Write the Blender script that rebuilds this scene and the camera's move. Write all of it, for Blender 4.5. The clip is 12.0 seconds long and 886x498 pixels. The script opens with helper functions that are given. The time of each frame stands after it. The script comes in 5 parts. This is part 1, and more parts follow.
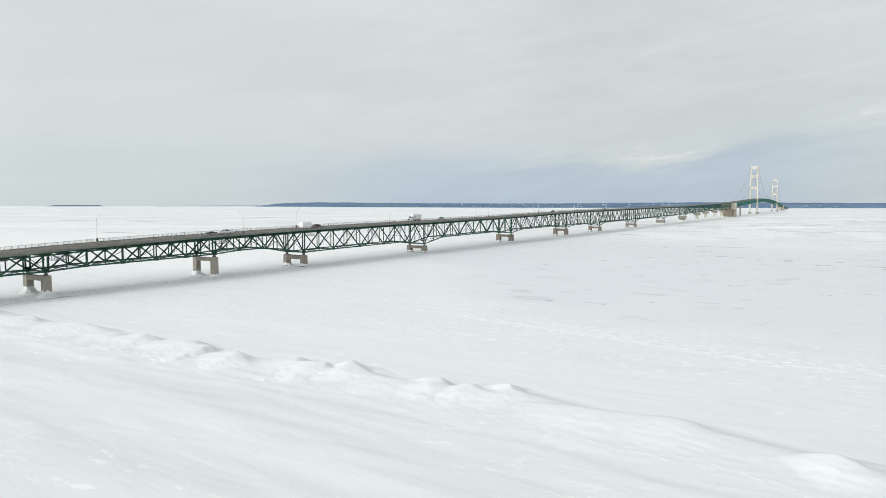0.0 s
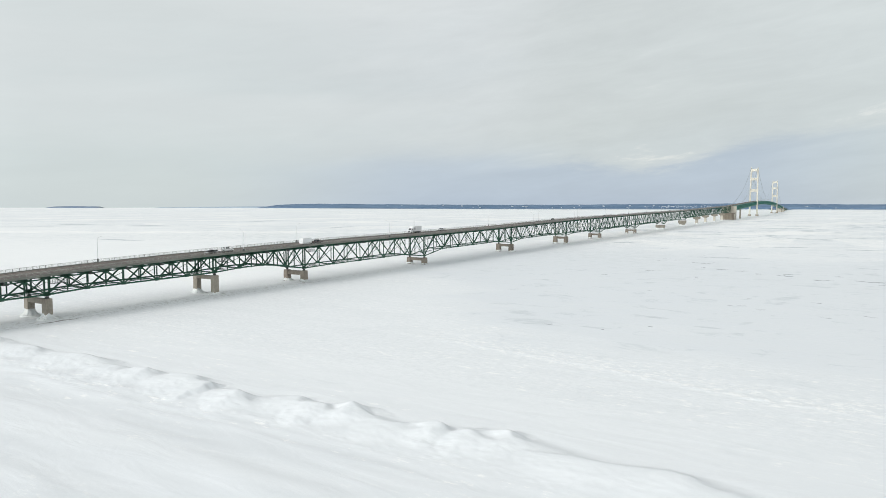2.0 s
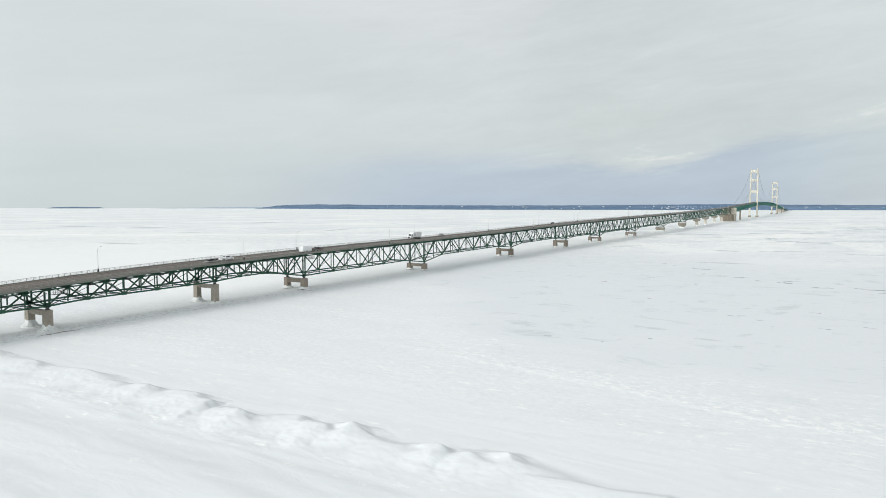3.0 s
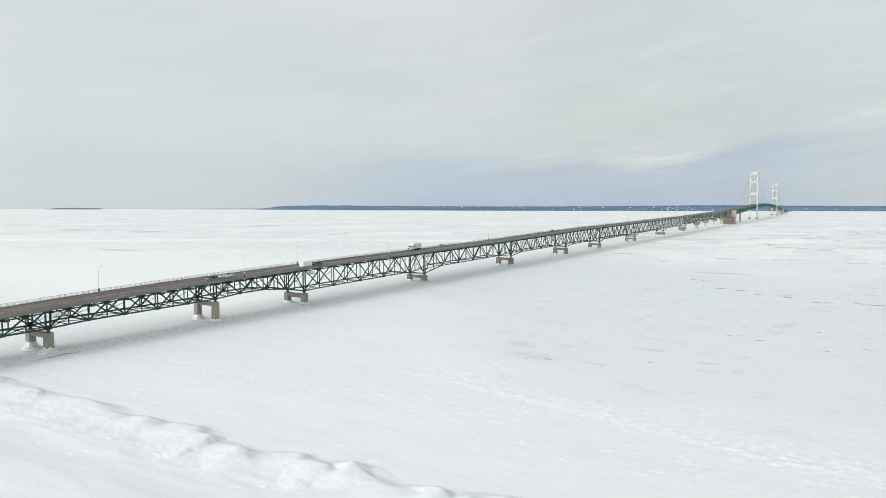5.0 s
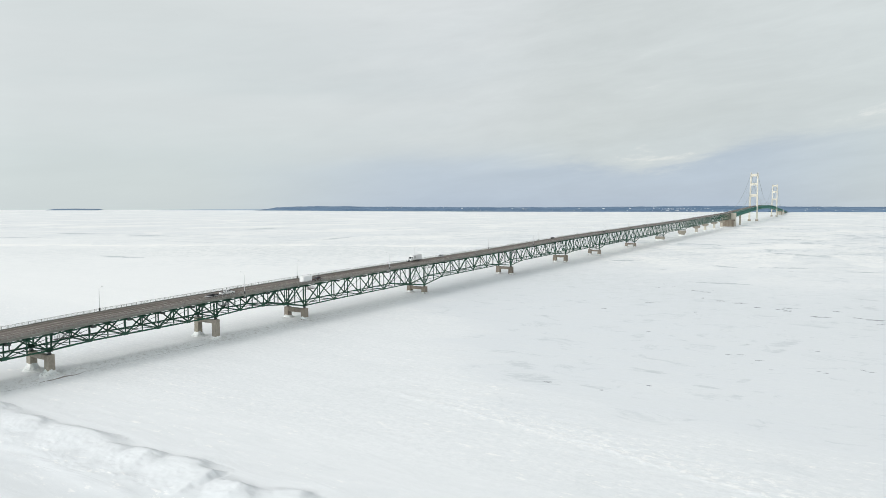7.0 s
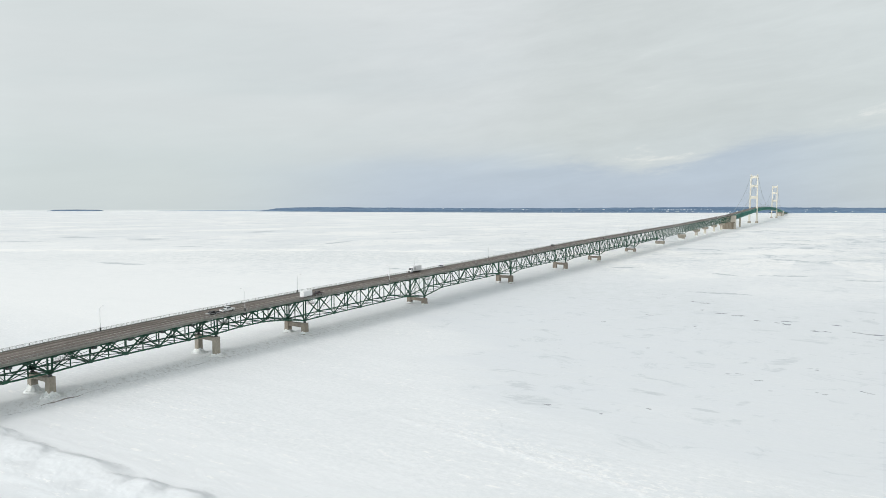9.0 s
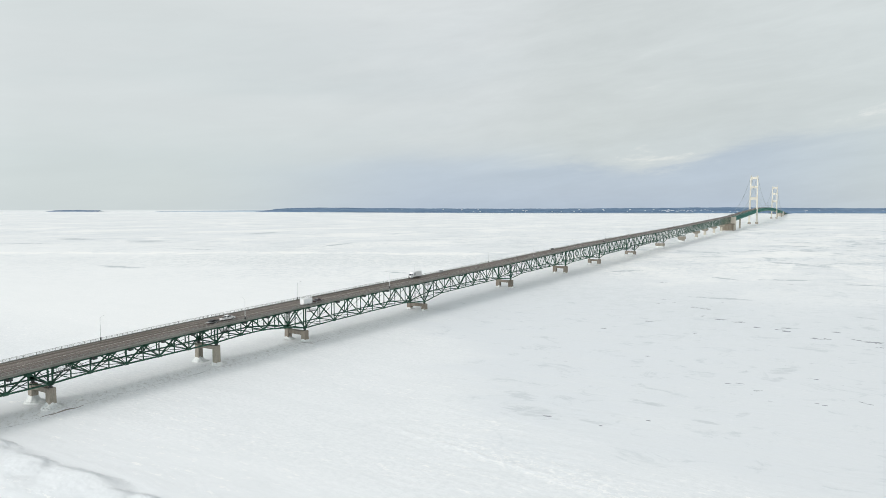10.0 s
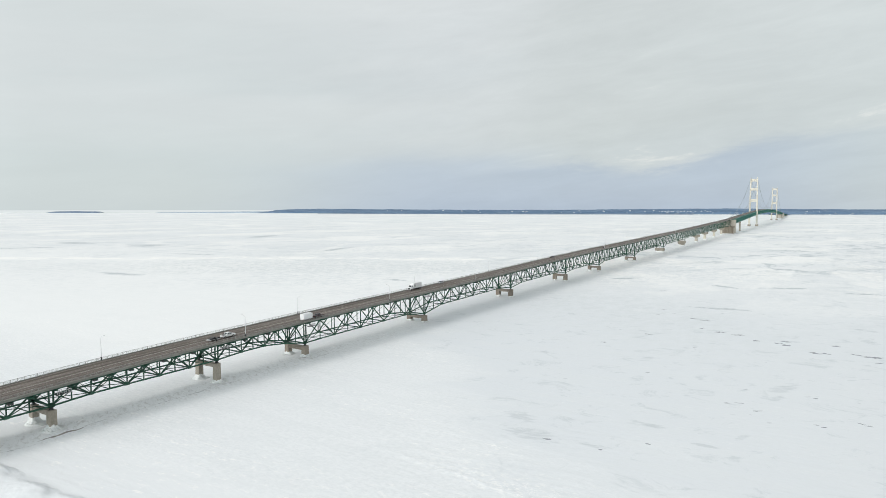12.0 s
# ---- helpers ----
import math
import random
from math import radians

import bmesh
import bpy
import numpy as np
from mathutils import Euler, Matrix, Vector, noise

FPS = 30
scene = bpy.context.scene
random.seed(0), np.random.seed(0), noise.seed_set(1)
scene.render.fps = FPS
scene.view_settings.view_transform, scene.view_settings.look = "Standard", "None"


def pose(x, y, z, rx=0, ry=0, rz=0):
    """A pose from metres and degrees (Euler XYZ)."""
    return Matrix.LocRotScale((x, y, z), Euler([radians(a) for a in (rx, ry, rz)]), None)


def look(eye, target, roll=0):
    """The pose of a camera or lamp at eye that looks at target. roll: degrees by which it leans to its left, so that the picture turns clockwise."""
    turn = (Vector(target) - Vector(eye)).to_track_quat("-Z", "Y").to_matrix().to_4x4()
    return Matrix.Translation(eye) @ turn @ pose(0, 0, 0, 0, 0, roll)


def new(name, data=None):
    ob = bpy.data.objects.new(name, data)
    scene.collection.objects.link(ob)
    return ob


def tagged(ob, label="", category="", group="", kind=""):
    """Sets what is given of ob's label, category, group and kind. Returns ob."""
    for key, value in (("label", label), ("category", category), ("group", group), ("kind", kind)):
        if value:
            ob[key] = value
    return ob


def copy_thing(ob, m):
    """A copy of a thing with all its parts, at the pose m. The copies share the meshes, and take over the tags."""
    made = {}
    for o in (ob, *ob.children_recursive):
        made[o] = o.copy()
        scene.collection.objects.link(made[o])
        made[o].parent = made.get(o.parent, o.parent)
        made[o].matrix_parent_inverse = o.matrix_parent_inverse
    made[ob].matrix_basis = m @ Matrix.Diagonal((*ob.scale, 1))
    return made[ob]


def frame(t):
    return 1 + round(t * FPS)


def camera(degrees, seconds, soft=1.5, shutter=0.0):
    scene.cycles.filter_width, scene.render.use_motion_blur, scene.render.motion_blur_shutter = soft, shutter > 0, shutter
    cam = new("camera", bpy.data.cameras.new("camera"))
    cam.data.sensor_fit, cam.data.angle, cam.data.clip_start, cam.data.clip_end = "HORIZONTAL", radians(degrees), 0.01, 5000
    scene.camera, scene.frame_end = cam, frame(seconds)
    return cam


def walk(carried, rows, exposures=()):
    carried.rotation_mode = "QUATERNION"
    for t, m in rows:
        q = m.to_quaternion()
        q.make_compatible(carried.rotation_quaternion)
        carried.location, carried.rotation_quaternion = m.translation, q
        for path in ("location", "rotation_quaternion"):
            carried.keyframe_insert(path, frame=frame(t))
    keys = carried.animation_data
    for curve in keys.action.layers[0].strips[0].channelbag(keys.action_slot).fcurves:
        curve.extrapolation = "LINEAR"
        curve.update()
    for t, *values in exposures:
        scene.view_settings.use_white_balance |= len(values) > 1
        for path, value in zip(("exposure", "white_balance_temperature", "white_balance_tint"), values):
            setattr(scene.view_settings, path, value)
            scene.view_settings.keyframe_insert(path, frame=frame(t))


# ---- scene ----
# ---------------------------------------------------------------- camera
cam = camera(70.57, 12.0, soft=0.65)
RISE = [(0, 25.80, 3.919), (1.5, 30.65, 3.878), (3, 35.48, 3.848), (4.5, 40.31, 3.836),
        (6, 45.13, 3.830), (7.5, 49.94, 3.828), (9, 54.75, 3.823), (10.5, 59.56, 3.808), (12, 64.37, 3.781)]
walk(cam, [(t, look((0, 0, h), (0, 1000, h - 1000 * math.tan(radians(p))), 0.046)) for t, h, p in RISE])

# ---------------------------------------------------------------- sky and sun
SUN_TO = Vector((-0.675, -0.52, 0.48)).normalized()      # towards the veiled afternoon sun


def node(tree, kind, **values):
    n = tree.nodes.new(kind)
    for key, value in values.items():
        if key in n.inputs:
            n.inputs[key].default_value = value
    return n


def ramp(tree, stops, socket):
    n = tree.nodes.new("ShaderNodeValToRGB")
    e = n.color_ramp.elements
    e[0].position, e[0].color = stops[0][0], (*stops[0][1], 1)
    e[1].position, e[1].color = stops[-1][0], (*stops[-1][1], 1)
    for at, colour in stops[1:-1]:
        e.new(at).color = (*colour, 1)
    tree.links.new(socket, n.inputs["Fac"])
    return n.outputs["Color"]


def math_node(tree, operation, a, b=None, clamp=False):
    n = tree.nodes.new("ShaderNodeMath")
    n.operation, n.use_clamp = operation, clamp
    for i, v in enumerate((a, b)):
        if v is None:
            continue
        if isinstance(v, (int, float)):
            n.inputs[i].default_value = v
        else:
            tree.links.new(v, n.inputs[i])
    return n.outputs[0]


def mix_colour(tree, factor, a, b, blend="MIX"):
    n = tree.nodes.new("ShaderNodeMix")
    n.data_type, n.blend_type = "RGBA", blend
    for socket, v in ((n.inputs[0], factor), (n.inputs[6], a), (n.inputs[7], b)):
        if isinstance(v, (int, float)):
            socket.default_value = v
        elif isinstance(v, tuple):
            socket.default_value = (*v, 1)
        else:
            tree.links.new(v, socket)
    return n.outputs[2]


def spread(tree, value, low, high, to_low=0.0, to_high=1.0):
    n = tree.nodes.new("ShaderNodeMapRange")
    n.interpolation_type = "SMOOTHSTEP"
    tree.links.new(value, n.inputs[0])
    for i, v in enumerate((low, high, to_low, to_high)):
        n.inputs[i + 1].default_value = v
    return n.outputs[0]


world = bpy.data.worlds.new("overcast")
scene.world = world
world.use_nodes = True
wt = world.node_tree
wt.nodes.clear()
sky = wt.nodes.new("ShaderNodeTexSky")
sky.sky_type, sky.sun_disc = "NISHITA", False
sky.sun_elevation = math.asin(SUN_TO.z)
sky.sun_rotation = math.atan2(SUN_TO.x, SUN_TO.y)
coord = wt.nodes.new("ShaderNodeTexCoord")
sep = wt.nodes.new("ShaderNodeSeparateXYZ")
wt.links.new(coord.outputs["Generated"], sep.inputs[0])
height = math_node(wt, "MAXIMUM", sep.outputs["Z"], 0.0)
# broad soft cloud bands that lean up to the right
bands = wt.nodes.new("ShaderNodeCombineXYZ")
wt.links.new(sep.outputs["X"], bands.inputs[0])
wt.links.new(sep.outputs["Z"], bands.inputs[1])
wt.links.new(sep.outputs["Y"], bands.inputs[2])
turned = wt.nodes.new("ShaderNodeMapping")
turned.inputs["Rotation"].default_value = (0, 0, radians(-7))
wt.links.new(bands.outputs[0], turned.inputs["Vector"])
squeezed = wt.nodes.new("ShaderNodeMapping")
squeezed.inputs["Scale"].default_value = (1.9, 8.5, 1.0)
squeezed.inputs["Location"].default_value = (0.35, 0.2, 0.0)
wt.links.new(turned.outputs[0], squeezed.inputs["Vector"])
big = node(wt, "ShaderNodeTexNoise", Scale=1.0, Detail=4.0, Roughness=0.45, Distortion=0.25)
fine = node(wt, "ShaderNodeTexNoise", Scale=3.6, Detail=8.0, Roughness=0.64, Distortion=0.3)
wt.links.new(squeezed.outputs[0], big.inputs["Vector"])
wt.links.new(squeezed.outputs[0], fine.inputs["Vector"])
uneven = math_node(wt, "MULTIPLY", math_node(wt, "SUBTRACT", big.outputs["Fac"], 0.5), spread(wt, height, 0.0, 0.08, 0.0, 0.16))
uneven = math_node(wt, "MAXIMUM", math_node(wt, "ADD", height, uneven), 0.0)
overcast = ramp(wt, [(0.0, (0.47, 0.555, 0.66)), (0.05, (0.495, 0.572, 0.66)), (0.09, (0.565, 0.623, 0.662)), (0.125, (0.595, 0.642, 0.655)),
                     (0.17, (0.612, 0.656, 0.665)), (0.28, (0.70, 0.737, 0.742)), (0.36, (0.705, 0.738, 0.738)), (0.62, (0.49, 0.50, 0.503)), (1.0, (0.28, 0.286, 0.288))], uneven)
# the west is paler and hazier than the north
west = ramp(wt, [(0.0, (0.615, 0.68, 0.69)), (0.12, (0.625, 0.685, 0.69)), (0.36, (0.70, 0.735, 0.73)), (0.62, (0.49, 0.50, 0.503)), (1.0, (0.28, 0.286, 0.288))], height)
side = math_node(wt, "MULTIPLY", spread(wt, sep.outputs["X"], -0.42, 0.02), spread(wt, sep.outputs["X"], 0.62, 0.40, 0.3, 1.0))
base_sky = mix_colour(wt, side, west, overcast)
light_cloud = spread(wt, big.outputs["Fac"], 0.42, 0.66, 0.0, 0.6)
light_cloud = math_node(wt, "MULTIPLY", math_node(wt, "MULTIPLY", light_cloud, spread(wt, height, 0.02, 0.16)), spread(wt, height, 0.5, 0.35))
base_sky = mix_colour(wt, light_cloud, base_sky, (0.70, 0.735, 0.735))
# a bank of cloud in the north-east with a pale lower edge that climbs to the right
climb = math_node(wt, "ADD", math_node(wt, "MULTIPLY", sep.outputs["X"], 0.19), 0.002)
climb = math_node(wt, "MAXIMUM", climb, math_node(wt, "SUBTRACT", 0.077, math_node(wt, "MULTIPLY", sep.outputs["X"], 0.06)))
edge = math_node(wt, "SUBTRACT", height, climb)
edge = math_node(wt, "ADD", edge, math_node(wt, "MULTIPLY", math_node(wt, "SUBTRACT", fine.outputs["Fac"], 0.5), 0.07))
bank = math_node(wt, "MULTIPLY", spread(wt, edge, -0.014, 0.016), spread(wt, sep.outputs["X"], 0.02, 0.24))
base_sky = mix_colour(wt, math_node(wt, "MULTIPLY", bank, 0.75), base_sky, (0.638, 0.682, 0.672))
rim = math_node(wt, "MULTIPLY", spread(wt, math_node(wt, "ABSOLUTE", math_node(wt, "SUBTRACT", edge, 0.006)), 0.014, 0.002), spread(wt, sep.outputs["X"], 0.26, 0.42))
rim = math_node(wt, "MULTIPLY", rim, spread(wt, big.outputs["Fac"], 0.30, 0.50))
base_sky = mix_colour(wt, math_node(wt, "MULTIPLY", rim, 0.8), base_sky, (0.77, 0.785, 0.755))
# small pale wisps above the bank
wisp = math_node(wt, "MULTIPLY", spread(wt, fine.outputs["Fac"], 0.60, 0.72), math_node(wt, "MULTIPLY", spread(wt, sep.outputs["X"], 0.1, 0.3), math_node(wt, "MULTIPLY", spread(wt, edge, -0.004, 0.02), spread(wt, height, 0.24, 0.12))))
base_sky = mix_colour(wt, math_node(wt, "MULTIPLY", wisp, 0.7), base_sky, (0.77, 0.785, 0.76))
gloom = math_node(wt, "MULTIPLY", math_node(wt, "ADD", 1.0, math_node(wt, "MULTIPLY", math_node(wt, "SUBTRACT", fine.outputs["Fac"], 0.47), spread(wt, sep.outputs["X"], -0.35, 0.25, 0.10, 0.26))), spread(wt, sep.outputs["X"], -0.05, 0.3, 1.0, 0.955))
gloom = math_node(wt, "MULTIPLY", gloom, math_node(wt, "ADD", 1.0, math_node(wt, "MULTIPLY", spread(wt, sep.outputs["X"], 0.25, 0.5, 0.0, 0.06), spread(wt, height, 0.10, 0.24))))
# brighter towards the veiled sun in the south-west
sunward = math_node(wt, "ADD", math_node(wt, "MULTIPLY", sep.outputs["X"], -0.8), math_node(wt, "MULTIPLY", sep.outputs["Y"], -0.6))
gloom = math_node(wt, "MULTIPLY", gloom, spread(wt, sunward, -0.1, 0.95, 1.0, 3.34))
shade = wt.nodes.new("ShaderNodeVectorMath")
shade.operation = "SCALE"
wt.links.new(base_sky, shade.inputs[0])
wt.links.new(gloom, shade.inputs["Scale"])
sky_dim = wt.nodes.new("ShaderNodeVectorMath")
sky_dim.operation = "SCALE"
sky_dim.inputs["Scale"].default_value = 0.1
wt.links.new(sky.outputs[0], sky_dim.inputs[0])
both = mix_colour(wt, 0.93, sky_dim.outputs[0], shade.outputs[0])
# the farthest ice, beyond the modelled sheet, up to the dipped horizon
both = mix_colour(wt, spread(wt, sep.outputs["Z"], -0.0037, -0.0043), both, (0.73, 0.775, 0.785))
ground_light = wt.nodes.new("ShaderNodeBackground")
wt.links.new(both, ground_light.inputs["Color"])
ground_light.inputs["Strength"].default_value = 1.03
out = wt.nodes.new("ShaderNodeOutputWorld")
wt.links.new(ground_light.outputs[0], out.inputs["Surface"])

sun = new("sun", bpy.data.lights.new("sun", "SUN"))
sun.data.energy, sun.data.angle, sun.data.color = 1.15, radians(11), (1.0, 0.962, 0.905)
sun.matrix_world = look(SUN_TO * 500, (0, 0, 0))
scene.view_settings.exposure = 0.0

# ---------------------------------------------------------------- materials


def surface(name, dark, light, scale=1.0, rough=0.6, metal=0.0, bump=0.0, stretch=(1, 1, 1), stain=None, amount=0.5, by_object=0.0):
    """A painted or mineral surface: two scales of mottling, optional stain colour, fine relief."""
    m = bpy.data.materials.new(name)
    m.use_nodes = True
    t = m.node_tree
    shader = t.nodes["Principled BSDF"]
    shader.inputs["Roughness"].default_value = rough
    shader.inputs["Metallic"].default_value = metal
    place = t.nodes.new("ShaderNodeTexCoord")
    mapping = t.nodes.new("ShaderNodeMapping")
    mapping.inputs["Scale"].default_value = stretch
    t.links.new(place.outputs["Object"], mapping.inputs["Vector"])
    coarse = node(t, "ShaderNodeTexNoise", Scale=0.35 * scale, Detail=4.0, Roughness=0.55)
    grain = node(t, "ShaderNodeTexNoise", Scale=3.5 * scale, Detail=6.0, Roughness=0.65)
    for n in (coarse, grain):
        t.links.new(mapping.outputs[0], n.inputs["Vector"])
    total = math_node(t, "ADD", math_node(t, "MULTIPLY", coarse.outputs["Fac"], 0.55), math_node(t, "MULTIPLY", grain.outputs["Fac"], 0.45))
    colour = mix_colour(t, spread(t, total, 0.36, 0.64), dark, light)
    if stain:
        spots = node(t, "ShaderNodeTexNoise", Scale=0.8 * scale, Detail=7.0, Roughness=0.7, Distortion=0.6)
        t.links.new(mapping.outputs[0], spots.inputs["Vector"])
        colour = mix_colour(t, spread(t, spots.outputs["Fac"], 0.56, 0.70, 0.0, amount), colour, stain)
    if by_object:
        info = t.nodes.new("ShaderNodeObjectInfo")
        colour = mix_colour(t, math_node(t, "MULTIPLY", info.outputs["Random"], by_object), colour, light)
    t.links.new(colour, shader.inputs["Base Color"])
    if bump:
        b = node(t, "ShaderNodeBump", Strength=bump, Distance=0.05)
        t.links.new(grain.outputs["Fac"], b.inputs["Height"])
        t.links.new(b.outputs[0], shader.inputs["Normal"])
    return m


GREEN = surface("bridge_green_paint", (0.007, 0.044, 0.026), (0.016, 0.092, 0.054), 1.2, 0.6, 0.0, 0.15, stain=(0.10, 0.075, 0.05), amount=0.18, by_object=0.25)
# green of the far spans, paled and blued by haze mixed into the colour
GREEN_HAZED = surface("hazed_bridge_green_paint", (0.045, 0.16, 0.13), (0.065, 0.20, 0.165), 0.3, 0.55, 0.0, 0.1)
IVORY = surface("tower_ivory_paint", (0.49, 0.465, 0.40), (0.59, 0.56, 0.485), 0.2, 0.5, 0.0, 0.1, stain=(0.55, 0.50, 0.40), amount=0.3)
CONCRETE = surface("pier_concrete", (0.22, 0.195, 0.16), (0.35, 0.32, 0.27), 0.8, 0.9, 0.0, 0.5, (1, 1, 0.45), stain=(0.17, 0.14, 0.11), amount=0.55, by_object=0.2)
BROWN_CONCRETE = surface("brown_weathered_concrete", (0.15, 0.125, 0.095), (0.25, 0.215, 0.17), 0.5, 0.9, 0.0, 0.4, (1, 1, 0.3), stain=(0.09, 0.075, 0.06), amount=0.5)
OLD_CONCRETE = surface("old_brown_pier_concrete", (0.15, 0.125, 0.10), (0.27, 0.235, 0.195), 0.7, 0.9, 0.0, 0.5, (1, 1, 0.4), stain=(0.09, 0.075, 0.06), amount=0.6, by_object=0.2)
PALE_CONCRETE = surface("pale_pier_concrete", (0.40, 0.365, 0.31), (0.56, 0.52, 0.45), 0.3, 0.9, 0.0, 0.4, (1, 1, 0.45), stain=(0.3, 0.27, 0.23), amount=0.4)
FASCIA = surface("deck_edge_concrete", (0.14, 0.15, 0.13), (0.24, 0.245, 0.22), 1.0, 0.9, 0.0, 0.4, (0.4, 1, 1), stain=(0.10, 0.085, 0.07), amount=0.5)
GALVANISED = surface("galvanised_steel", (0.36, 0.37, 0.37), (0.50, 0.51, 0.52), 2.0, 0.5, 0.4, 0.05)
RAIL_STEEL = surface("weathered_rail_steel", (0.21, 0.215, 0.205), (0.34, 0.34, 0.325), 2.0, 0.6, 0.2, 0.05)
POLE = surface("grey_pole_paint", (0.55, 0.56, 0.56), (0.68, 0.69, 0.69), 2.0, 0.5, 0.1, 0.05)
DARK_STEEL = surface("dark_steel", (0.035, 0.04, 0.04), (0.07, 0.075, 0.075), 1.5, 0.6, 0.2, 0.1)
CABLE = surface("cable_wrap", (0.20, 0.25, 0.26), (0.28, 0.33, 0.33), 0.5, 0.6)
WHITE_PAINT = surface("white_vehicle_paint", (0.70, 0.71, 0.72), (0.80, 0.80, 0.80), 1.0, 0.35, 0.0, 0.0, stain=(0.45, 0.43, 0.40), amount=0.4)
SILVER_PAINT = surface("silver_car_paint", (0.38, 0.39, 0.40), (0.50, 0.51, 0.52), 1.0, 0.3, 0.5, 0.0)
MAROON_PAINT = surface("dark_maroon_paint", (0.035, 0.016, 0.018), (0.06, 0.028, 0.03), 1.0, 0.3, 0.2, 0.0, stain=(0.20, 0.19, 0.18), amount=0.3)
BLACK_PAINT = surface("black_car_paint", (0.015, 0.016, 0.018), (0.03, 0.03, 0.034), 1.0, 0.3, 0.2, 0.0, stain=(0.18, 0.17, 0.16), amount=0.3)
RUBBER = surface("tyre_rubber", (0.015, 0.015, 0.015), (0.035, 0.034, 0.033), 3.0, 0.9, 0.0, 0.2)
RED_LENS = surface("red_lamp_lens", (0.25, 0.015, 0.012), (0.35, 0.02, 0.015), 2.0, 0.3)
CLEAR_LENS = surface("clear_lamp_lens", (0.6, 0.6, 0.58), (0.7, 0.7, 0.68), 2.0, 0.2)
# both far forests have the blue of distance haze mixed into their colour
HAZED_FOREST = surface("hazed_winter_forest", (0.080, 0.140, 0.225), (0.135, 0.205, 0.30), 0.04, 0.95, stain=(0.24, 0.30, 0.38), amount=0.75, stretch=(0.35, 1, 3))
HAZED_FAINT_FOREST = surface("hazed_faint_forest", (0.31, 0.39, 0.48), (0.36, 0.44, 0.53), 0.02, 0.95)
HOUSE_WALL = surface("pale_house_wall", (0.45, 0.48, 0.52), (0.65, 0.67, 0.70), 0.1, 0.9, by_object=0.6)
ROOF_SNOW = surface("snowy_roof", (0.74, 0.78, 0.82), (0.84, 0.86, 0.88), 0.1, 0.9)


def glass_material():
    m = bpy.data.materials.new("dark_window_glass")
    m.use_nodes = True
    s = m.node_tree.nodes["Principled BSDF"]
    s.inputs["Base Color"].default_value = (0.02, 0.025, 0.03, 1)
    s.inputs["Roughness"].default_value = 0.06
    return m


GLASS = glass_material()


def road_material():
    """Worn grey-brown pavement with wheel tracks and salt streaks along the bridge."""
    m = surface("salted_road_pavement", (0.062, 0.049, 0.041), (0.20, 0.172, 0.15), 1.0, 0.9, 0.0, 0.35, (0.018, 4.0, 1), stain=(0.38, 0.35, 0.325), amount=0.75)
    t = m.node_tree
    shader = t.nodes["Principled BSDF"]
    base = shader.inputs["Base Color"].links[0].from_socket
    place = t.nodes.new("ShaderNodeTexCoord")
    split = t.nodes.new("ShaderNodeSeparateXYZ")
    t.links.new(place.outputs["Object"], split.inputs[0])
    # wheel tracks: two a lane, lanes 3.6 m wide
    wave = math_node(t, "ABSOLUTE", math_node(t, "SINE", math_node(t, "MULTIPLY", split.outputs["Y"], math.pi / 1.8)))
    wobble = node(t, "ShaderNodeTexNoise", Scale=0.05, Detail=3.0)
    t.links.new(place.outputs["Object"], wobble.inputs["Vector"])
    track = math_node(t, "MULTIPLY", spread(t, wave, 0.55, 1.0), math_node(t, "MULTIPLY", wobble.outputs["Fac"], 1.0))
    lanes = t.nodes.new("ShaderNodeMapping")
    lanes.inputs["Scale"].default_value = (0.006, 2.1, 0.0)
    t.links.new(place.outputs["Object"], lanes.inputs["Vector"])
    salt = node(t, "ShaderNodeTexNoise", Scale=1.0, Detail=4.0, Roughness=0.7)
    t.links.new(lanes.outputs[0], salt.inputs["Vector"])
    base = mix_colour(t, track, base, (0.085, 0.07, 0.062))
    base = mix_colour(t, spread(t, salt.outputs["Fac"], 0.52, 0.60, 0.0, 0.75), base, (0.30, 0.262, 0.23))
    base = mix_colour(t, spread(t, salt.outputs["Fac"], 0.49, 0.40, 0.0, 0.9), base, (0.042, 0.032, 0.027))
    t.links.new(base, shader.inputs["Base Color"])
    return m


ROAD = road_material()
AXIS_TURN = math.atan2(0.8591, 0.5118)


# grey smears on the ice: x, y, half length, half width, turn
NEAR_SMEARS = [(25, 175, 17, 9, -40), (24, 190, 12, 7, -50), (121, 219, 19, 6, 34), (113, 208, 9, 4, 41), (40, 166, 6, 2.5, -35), (62, 182, 11, 3.5, -38),
               (71, 166, 7, 2, -34), (84, 172, 6, 2.5, 32), (205, 297, 14, 6, -100), (223, 325, 13, 6, -61)]
FAR_SMEARS = [(358, 649, 34, 16, -40), (487, 832, 36, 20, -43), (274, 498, 42, 9, -9), (316, 464, 30, 7, -22), (231, 508, 26, 9, -60), (530, 936, 55, 28, -40),
              (-659, 993, 90, 20, 22), (-500, 1060, 60, 70, 20), (-347, 863, 70, 13, -16), (-164, 968, 120, 17, 74), (-43, 556, 26, 9, -32),
              (-313, 605, 60, 16, -25), (-664, 1130, 90, 50, -30), (-400, 1390, 130, 40, 80), (177, 397, 36, 9, -27), (166, 569, 34, 9, 18)]


